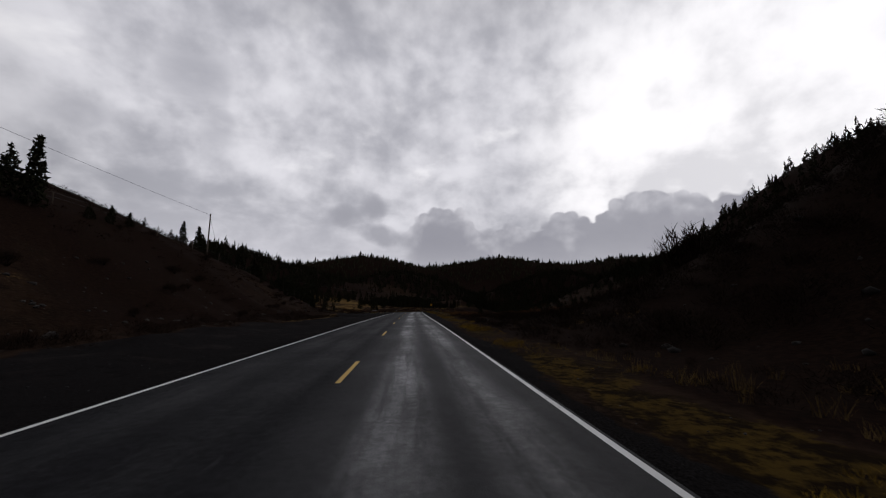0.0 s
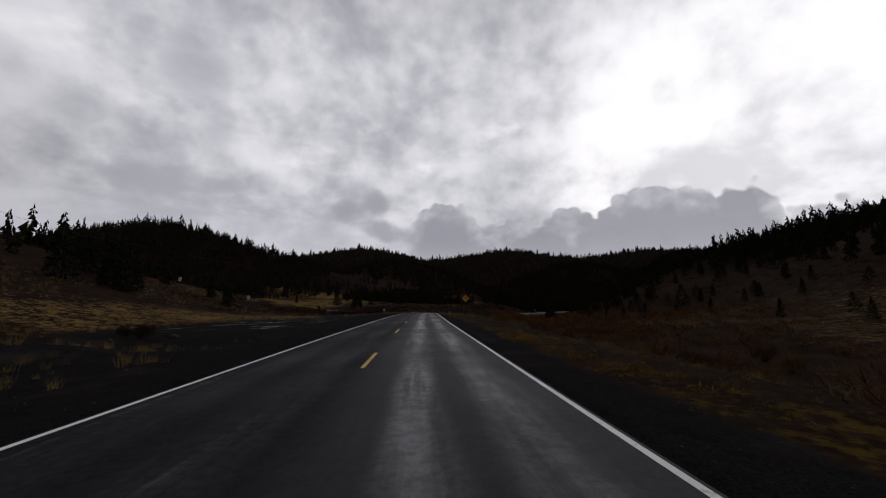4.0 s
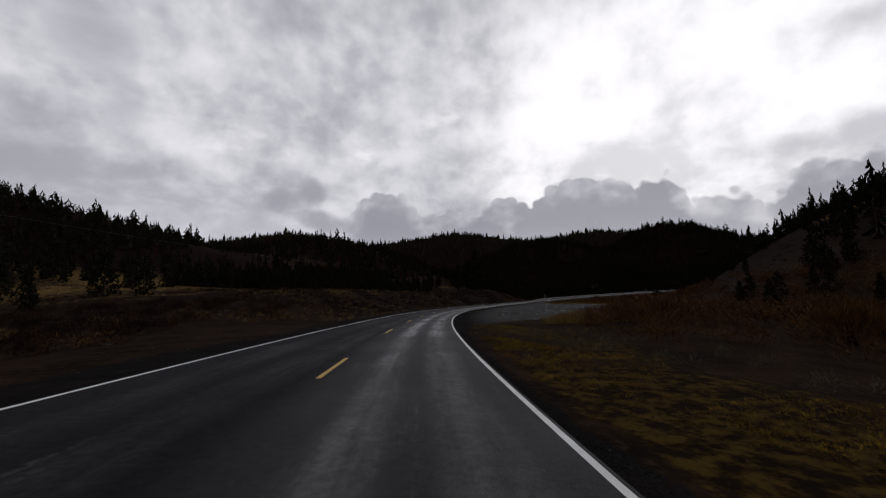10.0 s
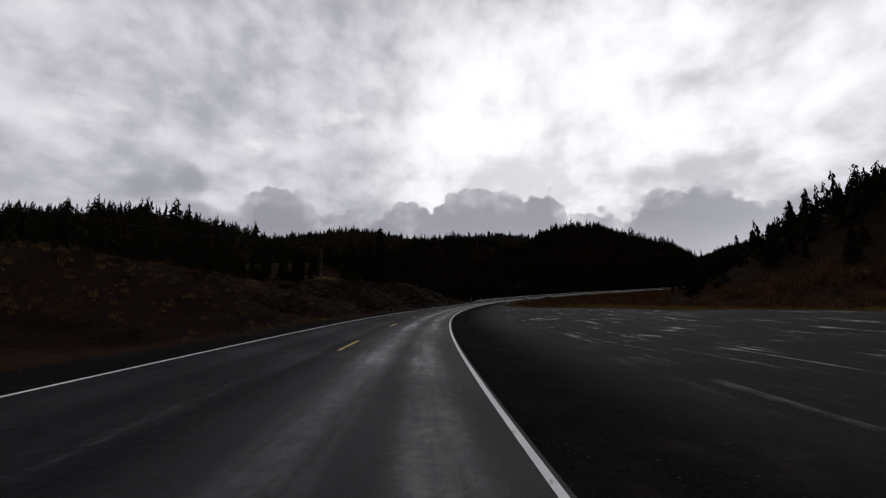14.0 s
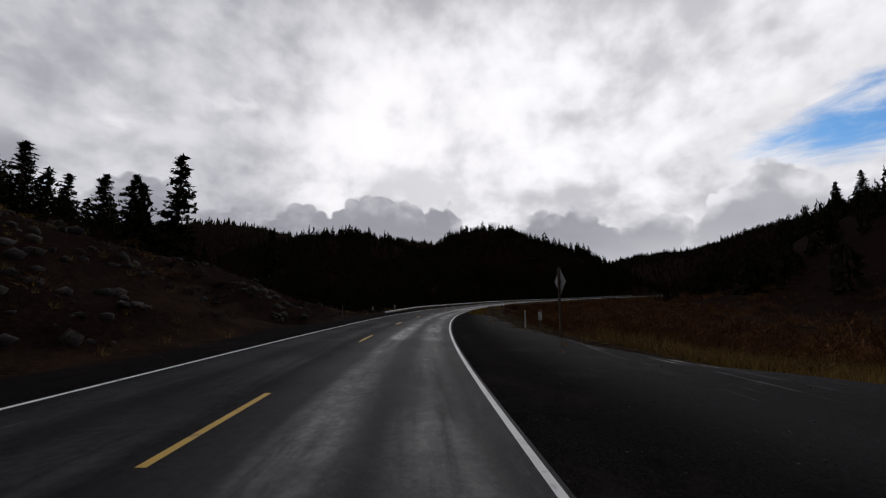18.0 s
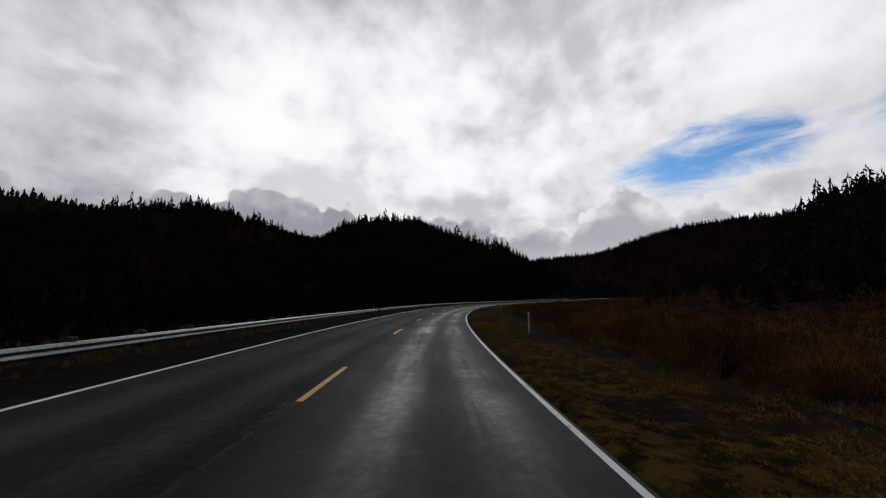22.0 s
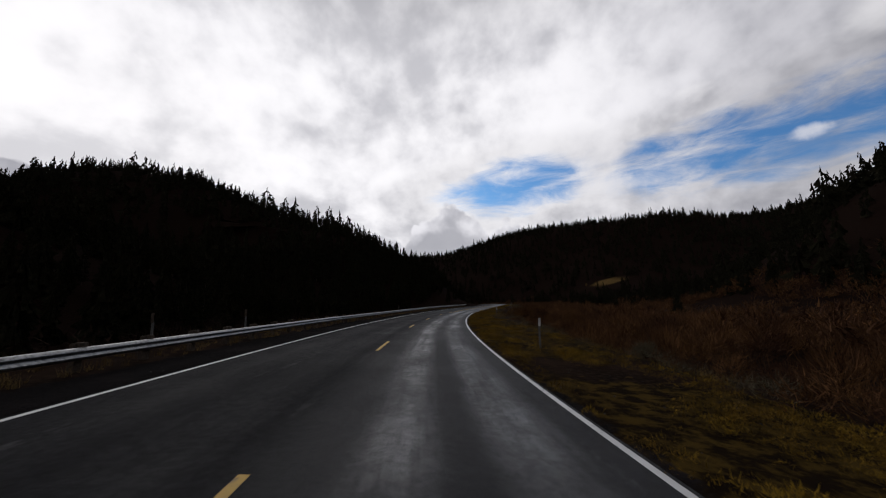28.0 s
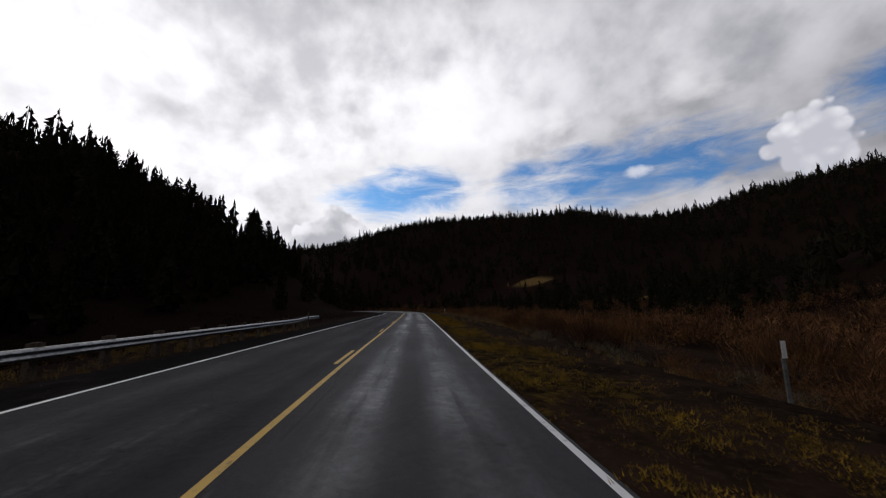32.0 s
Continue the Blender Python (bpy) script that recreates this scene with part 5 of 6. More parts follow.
    def verge(s, u):
        e = np.interp(s, [-90, 20, 60, 200, 218, 242, 248, 396, 402, 412, 424, 430, 440, 860], [4.3, 4.8, 5.4, 4.7, 4.6, 5.0, 60, 60, 8.8, 8.8, 8.4, 5.2, 3.9, 3.85])
        reach = np.interp(s, [204, 214, 238, 246], [0, 1.6, 2.2, 0])
        outer = np.interp(s, VERGE_S, VERGE_OUT)
        thin = np.interp(s, [-90, 95, 110, 145, 165, 385, 412, 440, 460, 505, 516, 538, 552, 650, 668, 682, 688], [0.9, 0.9, 0.45, 0.45, 0.9, 0.9, 0.8, 1, 1, 0.55, 0.3, 0.4, 1, 1, 0.4, 0.45, 1])
        return thin * step(e - 0.2, e + 0.4, u) * (1 - step(outer + reach, outer + 1.6 + reach, u + value_noise(s, u, 4, 57))) * step(-0.5, 0.2, value_noise(s, u * 2, 5, 56) + 0.4 * (s > 545)) * (0.4 + 0.6 * step(-0.4, 0.2, value_noise(s, u * 1.5, 3.0, 67) + 0.35 * (s > 250) + 0.5 * (5.6 - u))) * (0.16 + 0.84 * step(-0.35, 0.25, value_noise(s, u * 1.4, 1.5, 68) + 0.35 * value_noise(s, u, 0.6, 69)))
    P, s, u = band(-30, 740, 3.9, 10.5, 230000, 310, verge)
    P[:, 2] += 0.02
    scatter("verge_grass", turf, P, 0.18 + 0.32 * r.random(len(P)) ** 2, M["moss_grass"], "short yellow-green grass cushions on the verge", "grass", r.uniform(0.9, 1.5, len(P)), 9)
    P, s, u = band(-60, 800, 6.8, 16, 7000, 311, lambda s, u: (1 - step(225, 240, s) * (1 - step(385, 396, s))) * step(-0.2, 0.4, value_noise(s, u, 6, 58)))
    scatter("tall_dry_grass", tuft_, P, r.uniform(0.15, 0.5, len(P)), M["dry_grass"], "tall dry straw-coloured grass tufts", "grass", None, 10)
    P, s, u = band(95, 425, -60, -6, 22000, 312, lambda s, u: step(-0.1, 0.4, value_noise(s, u, 8, 59)) * (1 - step(98, 108, s) * (1 - step(160, 172, s)) * (u > -17)))
    scatter("meadow_grass", tuft_, P, r.uniform(0.12, 0.45, len(P)), M["dry_grass"], "dry golden meadow grass", "grass", None, 11)
    P, s, u = band(242, 395, 10, 58, 40000, 313, lambda s, u: step(0, 2, u - np.interp(s, [240, 256, 270, 330, 366, 395], [10, 15, 33, 38.5, 23.5, 10])) * (1 - step(8, 16, u - np.interp(s, [240, 256, 270, 330, 366, 395], [10, 15, 33, 38.5, 23.5, 10]))))
    scatter("turnout_grass", tuft_, P, r.uniform(0.4, 1.05, len(P)), M["dry_grass"], "tall dry grass at the back of the turnout", "grass", None, 12)
    P, s, u = band(432, 700, -9, -5.6, 3500, 314)
    scatter("rail_grass", tuft_, P, r.uniform(0.1, 0.35, len(P)), M["dry_grass"], "dry grass under the guardrail", "grass", None, 13)


build_brush()


def twig_bush(seed, n, lobes):
    """A large rounded bush of bare twigs and arching stems; one unit high."""
    q = np.random.default_rng(seed)
    mids = [np.array((*q.normal(0, 0.19, 2), q.uniform(0.42, 0.58))) for _ in range(lobes)]
    twigs, stems = [], []
    for k in range(n):
        m = mids[k % lobes]
        d = q.normal(0, 1, 3)
        d[2] = abs(d[2]) - 0.3
        d /= np.linalg.norm(d)
        p = m + d * (0.42, 0.42, 0.42) * q.uniform(0.5, 1.0)
        p[2] = max(p[2], 0.06)
        back = d * 0.10 + (0, 0, q.uniform(0.12, 0.30)) + q.normal(0, 0.03, 3)
        e = np.cross(back, q.normal(0, 1, 3))
        e *= 0.0055 / (np.linalg.norm(e) + 1e-6)
        twigs.append((p - back - e, p - back + e, p))
        if k % 12 == 0:
            f = np.array((-d[1], d[0], 0)) * 0.012
            stems += [(m * (0.15, 0.15, 0) - f, m * (0.15, 0.15, 0) + f, p - back)]
    return twigs, stems


def build_bushes():
    kinds = [twig_bush(260 + i, 700, 4 + i % 3) for i in range(4)]
    crowns = {(i, m): mesh_data("crown", *tri_soup(kinds[i][0]), M[m]) for i in range(4) for m in ("willow", "rust_brush", "sage", "dark_brush")}
    stems = [mesh_data("stem", *tri_soup(k[1]), M["dark_brush"]) for k in kinds]
    r = np.random.default_rng(33)
    def plant(s, u, h, m, label, group):
        i = int(r.integers(4))
        w = h * r.uniform(0.95, 1.35)
        t = thing("bush", label, "bush", group, spot(s, u, float(r.uniform(0, 360))) @ Matrix.Diagonal((w, w, h, 1)))
        part("crown", crowns[i, m], None, t)
        part("stem", stems[i], None, t, "dark bare stem")
    for s0, s1, n in ((62, 150, 14), (150, 232, 22), (440, 560, 24), (560, 720, 30)):
        for k in range(n):
            s = s0 + (s1 - s0) * (k + r.uniform(0, 1)) / n
            u = float(r.uniform(10.5, 21)) + (7 if 205 < s < 250 else 0)
            m = ("willow", "willow", "rust_brush")[int(r.integers(3))]
            h = float(r.uniform(1.0, 1.6) if s < 150 else r.uniform(1.8, 3.0))
            plant(s, u, h, m, "bare reddish-brown willow bush in the field" if m == "willow" else "rust-brown leafless bush in the field", "bushes in the field")
    for s, u in ((152, 9.3), (180, 9.0), (188, 10.2), (194, 9.2), (199, 10.6), (486, 9.4), (505, 9.0), (531, 9.6), (600, 9.8), (652, 9.5), (140.5, 9.0)):
        plant(s, u, float(r.uniform(0.6, 1.1)), "sage", "grey-green rounded sagebrush beside the verge", "sagebrush by the verge")
    for k in range(46):
        s, u = 4 + 108 * (k + float(r.uniform(0, 1))) / 46, -float(r.uniform(13.5, 36))
        plant(s, u, float(r.uniform(0.7, 1.4)), "dark_brush", "dark rounded bush on the brown bank", "bushes on the bank")
    for k in range(30):
        s, u = 262 + 160 * (k + float(r.uniform(0, 1))) / 30, -float(r.uniform(9, 22))
        plant(s, u, float(r.uniform(0.5, 1.0)), "dark_brush", "dark rounded bush on the rocky cut bank", "bushes on the cut bank")
    for s, u in ((176, -13.5), (184, -14), (193, -13), (202, -15), (212, -13), (222, -12), (207, -18), (216, -20), (226, -17), (233, -14), (240, -19), (198, -21), (236, -24), (229, -28)):
        plant(s, u, float(r.uniform(0.9, 1.5)), "dark_brush", "dark bare bush behind the gravel pull-off", "bushes by the pull-off")


build_bushes()


def stone_shape(seed, fine=1):
    bm = bmesh.new()
    bmesh.ops.create_icosphere(bm, subdivisions=fine, radius=0.5)
    r = random.Random(seed)
    cuts = [Vector((r.gauss(0, 1), r.gauss(0, 1), r.gauss(0, 1))).normalized() for _ in range(9)]
    for v in bm.verts:
        v.co *= r.uniform(0.85, 1.15)
        for d in cuts:
            over = v.co.dot(d) - 0.27
            if over > 0:
                v.co -= d * over
    V = np.array([v.co[:] for v in bm.verts])
    F = np.array([[v.index for v in f.verts] for f in bm.faces])
    bm.free()
    return V, F


STONES = [stone_shape(i) for i in range(5)]


def build_stones():
    r = np.random.default_rng(91)
    P, s, u = band(-80, 425, -26, -10.5, 5200, 401, lambda s, u: 0.25 + 0.75 * step(340, 352, s) + 0.7 * (s < 90))
    P[:, 2] -= 0.04
    scatter("bank_stones", STONES, P, 0.06 + 0.4 * r.random(len(P)) ** 4, M["rock"], "pale broken rock on the cut bank", "stones", np.full(len(P), 1.3), 21)
    P, s, u = band(338, 428, -17, -7.0, 2000, 406, lambda s, u: step(-0.2, 0.4, value_noise(s, u, 7, 61)))
    P[:, 2] -= 0.05
    scatter("bank_rocks", STONES, P, 0.08 + 0.75 * r.random(len(P)) ** 3.5, M["rock"], "dark angular rock breaking out of the cut bank", "stones", np.full(len(P), 1.25), 26)
    P, s, u = band(-80, 50, 9, 30, 900, 402)
    scatter("hillside_stones", STONES, P, 0.06 + 0.45 * r.random(len(P)) ** 4, M["rock"], "broken rock on the steep hillside", "stones", np.full(len(P), 1.3), 22)
    P, s, u = band(-60, 760, 4.1, 7.5, 3600, 403)
    scatter("shoulder_gravel", STONES, P, r.uniform(0.012, 0.05, len(P)), M["gravel"], "loose cinder gravel on the shoulder", "gravel", np.full(len(P), 1.3), 23)
    P, s, u = band(-60, 760, -7.5, -4.1, 2800, 404)
    scatter("shoulder_gravel", STONES, P, r.uniform(0.012, 0.05, len(P)), M["gravel"], "loose cinder gravel on the shoulder", "gravel", np.full(len(P), 1.3), 24)
    P, s, u = band(232, 392, 5, 34, 4000, 405)
    scatter("turnout_gravel", STONES, P, r.uniform(0.012, 0.06, len(P)), M["gravel"], "loose cinder gravel on the turnout", "gravel", np.full(len(P), 1.3), 25)


build_stones()

# ---- roadside things ----


def disc_cut(w, h, depth, y, z, bm=None):
    return tube(w, w, depth, (0, y, z), 14, bm, Matrix.Rotation(radians(90), 4, "X"))


def delineator(s, u, plate, label, turn=0.0, head="white_plastic", sunk=0.0):
    """A flexible marker post. plate: 'white' for an all-white blade, 'grey' for a grey stake with a white head, 'holes' for a punched plate."""
    t = thing("delineator_post", label, "marker post", "marker posts along the road", spot(s, u, turn) @ Matrix.Translation((0, 0, -sunk)))
    if plate == "grey":
        part("stake", box(0.075, 0.045, 0.92, (0, 0, -0.1), 0.008), M["grey_plastic"], t, "dull grey stake")
        part("head", box(0.095, 0.018, 0.32, (0, -0.034, 0.80), 0.004), M[head], t, "reflective head")
    elif plate == "white":
        part("blade", box(0.09, 0.03, 1.22, (0, 0, -0.1), 0.008), M["white_plastic"], t)
        for z in (0.93, 0.81, 0.69):
            part("button", disc_cut(0.022, 0, 0.012, -0.012, z), M["black_paint"], t, "dark round button")
    else:
        part("stake", box(0.05, 0.04, 1.25, (0, 0, -0.1), 0.006), M["galvanised"], t, "steel stake")
        plate_ = part("plate", box(0.22, 0.012, 0.56, (0, -0.03, 0.66), 0.004), M["white_plastic"], t, "white plate")
        for z in (1.10, 0.94, 0.78):
            part("button", disc_cut(0.04, 0, 0.012, -0.033, z), M["black_paint"], plate_, "black round button")
    return t


def build_markers():
    for s, u in ((206, 6.6), (402.4, 8.9), (480, 7.0)):
        delineator(s, u, "white", "white plastic marker post on the grass verge", random.uniform(-4, 4))
    for s, u in ((523, 8.3), (543, 6.8), (601, 6.0), (638, 7.35), (679.6, 8.9), (731, 6.6)):
        delineator(s, u, "grey", "grey marker post with a white head on the verge", random.uniform(-4, 4))
    for s, u, sunk in ((182, -9.6, 0.0), (429, -8.9, 0.55), (437, -7.9, 0.5)):
        delineator(s, u, "holes", "white punched marker plate on a steel stake", random.uniform(-3, 3), sunk=sunk)
    for s, u in ((412, -6.9), (458, -6.6), (500, -6.7), (545, -6.8), (598, -7.4), (603, -7.0), (640, -6.8), (702, -6.0)):
        delineator(s, u, "grey", "weathered dull marker post behind the guardrail", random.uniform(-6, 6), "old_wood")


build_markers()


def flat_shape(points, depth, y):
    """An upright plate cut to an outline of (x, z) points, its front at y."""
    bm = bmesh.new()
    front = [bm.verts.new((x, y, z)) for x, z in points]
    f = bm.faces.new(front)
    got = bmesh.ops.extrude_face_region(bm, geom=[f])["geom"]
    bmesh.ops.translate(bm, verts=[v for v in got if isinstance(v, bmesh.types.BMVert)], vec=(0, depth, 0))
    bmesh.ops.recalc_face_normals(bm, faces=bm.faces)
    return bm


def ribbon(points, w, y, depth=0.004):
    """A painted stroke along (x, z) points."""
    bm = bmesh.new()
    pts = [Vector((x, 0, z)) for x, z in points]
    ends = []
    for i, p in enumerate(pts):
        d = (pts[min(i + 1, len(pts) - 1)] - pts[max(i - 1, 0)]).normalized()
        n = Vector((-d.z, 0, d.x)) * w / 2
        ends.append([bm.verts.new(Vector((0, yy, 0)) + q) for yy in (y, y + depth) for q in (p + n, p - n)])
    for a, b in zip(ends, ends[1:]):
        bm.faces.new((a[0], a[1], b[1], b[0]))
        bm.faces.new((a[2], b[2], b[3], a[3]))
        bm.faces.new((a[0], b[0], b[2], a[2]))
        bm.faces.new((a[1], a[3], b[3], b[1]))
    bm.faces.new((ends[0][0], ends[0][2], ends[0][3], ends[0][1]))
    bm.faces.new((ends[-1][0], ends[-1][1], ends[-1][3], ends[-1][2]))
    bmesh.ops.recalc_face_normals(bm, faces=bm.faces)
    return bm


def diamond(r, c=0.06):
    """Corners of a diamond of half-diagonal r, with rounded points."""
    out = []
    for a in (90, 0, -90, 180):
        for k in (12, 4, -4, -12):
            b, q = radians(a + k * 0.6), r * (1 - c * (abs(k) / 12) ** 2 * 2.0)
            out.append((math.cos(b) * q, math.sin(b) * q))
    return out


def shifted(points, z):
    return [(x, y + z) for x, y in points]


def warning_sign():
    t = thing("warning_sign", "yellow diamond slippery-road sign on a dark wooden post", "road sign", "", spot(136.4, 7.0, 4))
    part("post", box(0.10, 0.10, 3.32, (0, 0.06, -0.3), 0.008), M["dark_post"], t, "dark weathered wooden post")
    zc, r, q = 2.54, 0.50, 0.80
    plate = part("plate", flat_shape(shifted(diamond(r), zc), 0.006, -0.010), M["sign_yellow"], t)
    for a, b in (((0, r * 0.93), (r * 0.93, 0)), ((r * 0.93, 0), (0, -r * 0.93)), ((0, -r * 0.93), (-r * 0.93, 0)), ((-r * 0.93, 0), (0, r * 0.93))):
        part("border", ribbon(shifted([a, b], zc), 0.016, -0.0145), M["black_paint"], plate, "black border stroke")
    car = [(-0.16, 0.0), (0.16, 0.0), (0.16, 0.13), (0.115, 0.145), (-0.115, 0.145), (-0.16, 0.13)]
    part("car_symbol", flat_shape(shifted([(x * q, z * q) for x, z in car], zc + 0.05), 0.004, -0.0145), M["black_paint"], plate, "black car body symbol")
    part("car_roof", ribbon(shifted([(-0.10, 0.16), (-0.072, 0.25), (0.072, 0.25), (0.10, 0.16)], zc), 0.022, -0.0145), M["black_paint"], plate, "black car roof outline")
    for x in (-0.088, 0.088):
        part("wheel_symbol", flat_shape(shifted([(x - 0.024, 0.02), (x + 0.024, 0.02), (x + 0.024, 0.051), (x - 0.024, 0.051)], zc), 0.004, -0.0145), M["black_paint"], plate)
        wave = [(x * 0.95 + (0.095 * math.sin(f * 6.0) * (1 if f < 2 else 1)) - 0.028 + 0.04 * f, 0.008 - 0.27 * f) for f in np.linspace(0, 1, 16)]
        part("skid_symbol", ribbon(shifted(wave, zc), 0.02, -0.0145), M["black_paint"], plate, "curling black skid mark")
    for z in (zc + 0.24, zc - 0.24):
        part("bolt", disc_cut(0.012, 0, 0.02, 0.0, z), M["galvanised"], t)
    # second sign, seen from its bare back
    t = thing("warning_sign", "diamond road sign, bare metal back, on a brown wooden post", "road sign", "", spot(395.5, 9.4, -84))
    part("post", box(0.11, 0.10, 3.75, (0, -0.065, -0.3), 0.008), M["old_wood"], t, "brown weathered wooden post")
    part("plate", flat_shape(shifted(diamond(0.72), 2.72), 0.005, 0.0), M["sign_back"], t, "bare aluminium plate")
    part("brace", box(0.42, 0.03, 0.05, (0, -0.02, 2.70), 0.004), M["black_paint"], t, "dark steel brace")
    part("hook", box(0.05, 0.02, 0.06, (0, -0.03, 3.45), 0.008), M["galvanised"], t)


warning_sign()


def glyph(text, size, mat, parent, at):
    c = bpy.data.curves.new("digits", "FONT")
    c.body, c.size, c.extrude, c.align_x, c.align_y = text, size, 0.001, "CENTER", "CENTER"
    ob = new("digits", c)
    me = bpy.data.meshes.new_from_object(ob)
    bpy.data.objects.remove(ob)
    me.materials.append(mat)
    me.transform(Matrix.Translation(at) @ Matrix.Rotation(radians(90), 4, "X"))
    ob = new("digits", me)
    ob.parent = parent
    return ob


def milepost():
    t = thing("milepost", "white milepost plate with black digits on a steel stake", "road sign", "", spot(400.5, 9.5, 2))
    part("stake", box(0.05, 0.04, 1.2, (0, 0.03, -0.15), 0.006), M["galvanised"], t, "steel stake")
    plate = part("plate", box(0.22, 0.008, 0.62, (0, 0, 0.52), 0.003), M["white_plastic"], t)
    part("panel", box(0.20, 0.006, 0.10, (0, -0.006, 1.03), 0.002), M["red_wood"], plate, "brown top panel")
    glyph("3", 0.2, M["black_paint"], plate, (0, -0.006, 0.92))
    glyph("2", 0.2, M["black_paint"], plate, (0, -0.006, 0.74))
    for x in (-0.03, 0.03):
        part("mark", box(0.03, 0.004, 0.05, (x, -0.005, 0.57), 0.001), M["black_paint"], plate, "small dark mark")


milepost()


def notice_boards():
    for s, u, z in ((180, -43, 1.1), (177, -58, 1.2)):
        t = thing("notice_board", "small white notice board on a thin post", "sign", "notice boards", spot(s, u, 10))
        part("post", box(0.06, 0.05, z + 0.75, (0, 0.04, -0.2), 0.005), M["old_wood"], t)
        b = part("board", box(0.62, 0.015, 0.85, (0, 0, z - 0.3), 0.004), M["white_plastic"], t)
        for k in range(4):
            part("writing", box(0.42 - 0.06 * (k % 2), 0.004, 0.05, (0, -0.0095, z - 0.1 + 0.15 * k), 0.001), M["black_paint"], b, "dark line of unreadable writing")


notice_boards()


def letterboxes():
    m = spot(159.5, -16.4, 8)
    t = thing("letterbox_stand", "weathered wooden stand with posts for letterboxes", "stand", "", m)
    for x in (-1.05, -0.72, -0.25, 0.35, 1.0):
        part("post", box(0.10, 0.10, 1.10, (x, 0.0, -0.15), 0.008), M["old_wood"], t)
    part("plank", box(2.4, 0.22, 0.04, (0, 0, 0.952), 0.005), M["old_wood"], t)
    for k, (x, w, h) in enumerate(((-0.85, 0.30, 0.36), (-0.42, 0.20, 0.24), (-0.05, 0.20, 0.24), (0.42, 0.20, 0.24), (0.85, 0.24, 0.27))):
        b = thing("letterbox", "scuffed grey metal letterbox on the wooden stand", "letterbox", "letterboxes on the stand", m @ Matrix.Translation((x, 0, 0.994)))
        n = 10
        arch = [(-w / 2, 0.0), (w / 2, 0.0)] + [(math.cos(a) * w / 2, h - w / 2 + math.sin(a) * w / 2) for a in np.linspace(0, math.pi, n)]
        body = flat_shape(arch, 0.48, -0.24)
        part("body", body, M["letterbox_paint"], b)
        door = part("door", flat_shape([(px * 0.94, 0.006 + pz * 0.95) for px, pz in arch], 0.012, -0.253), M["letterbox_paint"], b)
        part("latch", box(0.03, 0.02, 0.03, (0, -0.262, h - 0.07), 0.004), M["galvanised"], door)
        part("flag", box(0.008, 0.14, 0.04, (w / 2 + 0.006, -0.02, h * 0.5), 0.002), M["red_wood"], b, "small faded red flag")


letterboxes()


def guardrail():
    t = thing("guardrail", "galvanised steel W-beam guardrail on dark wooden posts", "guardrail")
    def at(s):
        return -5.75 - 0.5 * float(step(450, 426, np.array(s))) - 1.0 * float(step(697, 706, np.array(s)))
    def lift(s):
        return -0.185 + 0.145 * float(step(620, 680, np.array(s)))
    prof = [(0.0, -0.155), (0.045, -0.135), (0.085, -0.085), (0.085, -0.060), (0.02, -0.012), (0.02, 0.012), (0.085, 0.060), (0.085, 0.085), (0.045, 0.135), (0.0, 0.155)]
    s = 426.0
    while s < 705:
        cols = []
        ss = np.linspace(s, s + 3.85, 5)
        for q in ss:
            for off, up in [(a, b) for a, b in prof] + [(a - 0.006, b) for a, b in reversed(prof)]:
                p = on_road(q, at(q) + off)
                cols.append((p[0], p[1], p[2] + lift(q) + 0.24 + 0.31 * float(step(427, 448, np.array(q))) + up * 0.86))
        n = len(prof) * 2
        i = np.arange(len(ss) * n).reshape(len(ss), n)
        j = np.roll(i, -1, 1)
        F = np.stack([i[:-1], j[:-1], j[1:], i[1:]], -1).reshape(-1, 4)
        part("rail_beam", mesh_data("rail_beam", cols, F, M["galvanised"]), None, t)
        s += 3.81
    post = None
    for k in range(147):
        q = 426.3 + 1.905 * k
        m = Matrix.Translation(on_road(q, at(q) - 0.20, -0.32 + lift(q) + 0.32 * float(step(427, 448, np.array(q))))) @ Matrix.Rotation(-float(np.interp(q, S, HD)), 4, "Z")
        if post is None:
            bm = box(0.15, 0.20, 1.55, (0, 0, -0.80), 0.012)
            post = part("rail_post", bm, M["old_wood"], t)
            bm = box(0.19, 0.15, 0.34, (0.09, 0, 0.43), 0.01)
            spacer = part("spacer_block", bm, M["old_wood"], post)
            post.matrix_world = m
            continue
        ob = new("rail_post", post.data)
        ob.parent = t
        ob.matrix_world = m
        ob2 = new("spacer_block", spacer.data)
        ob2.parent = ob


guardrail()


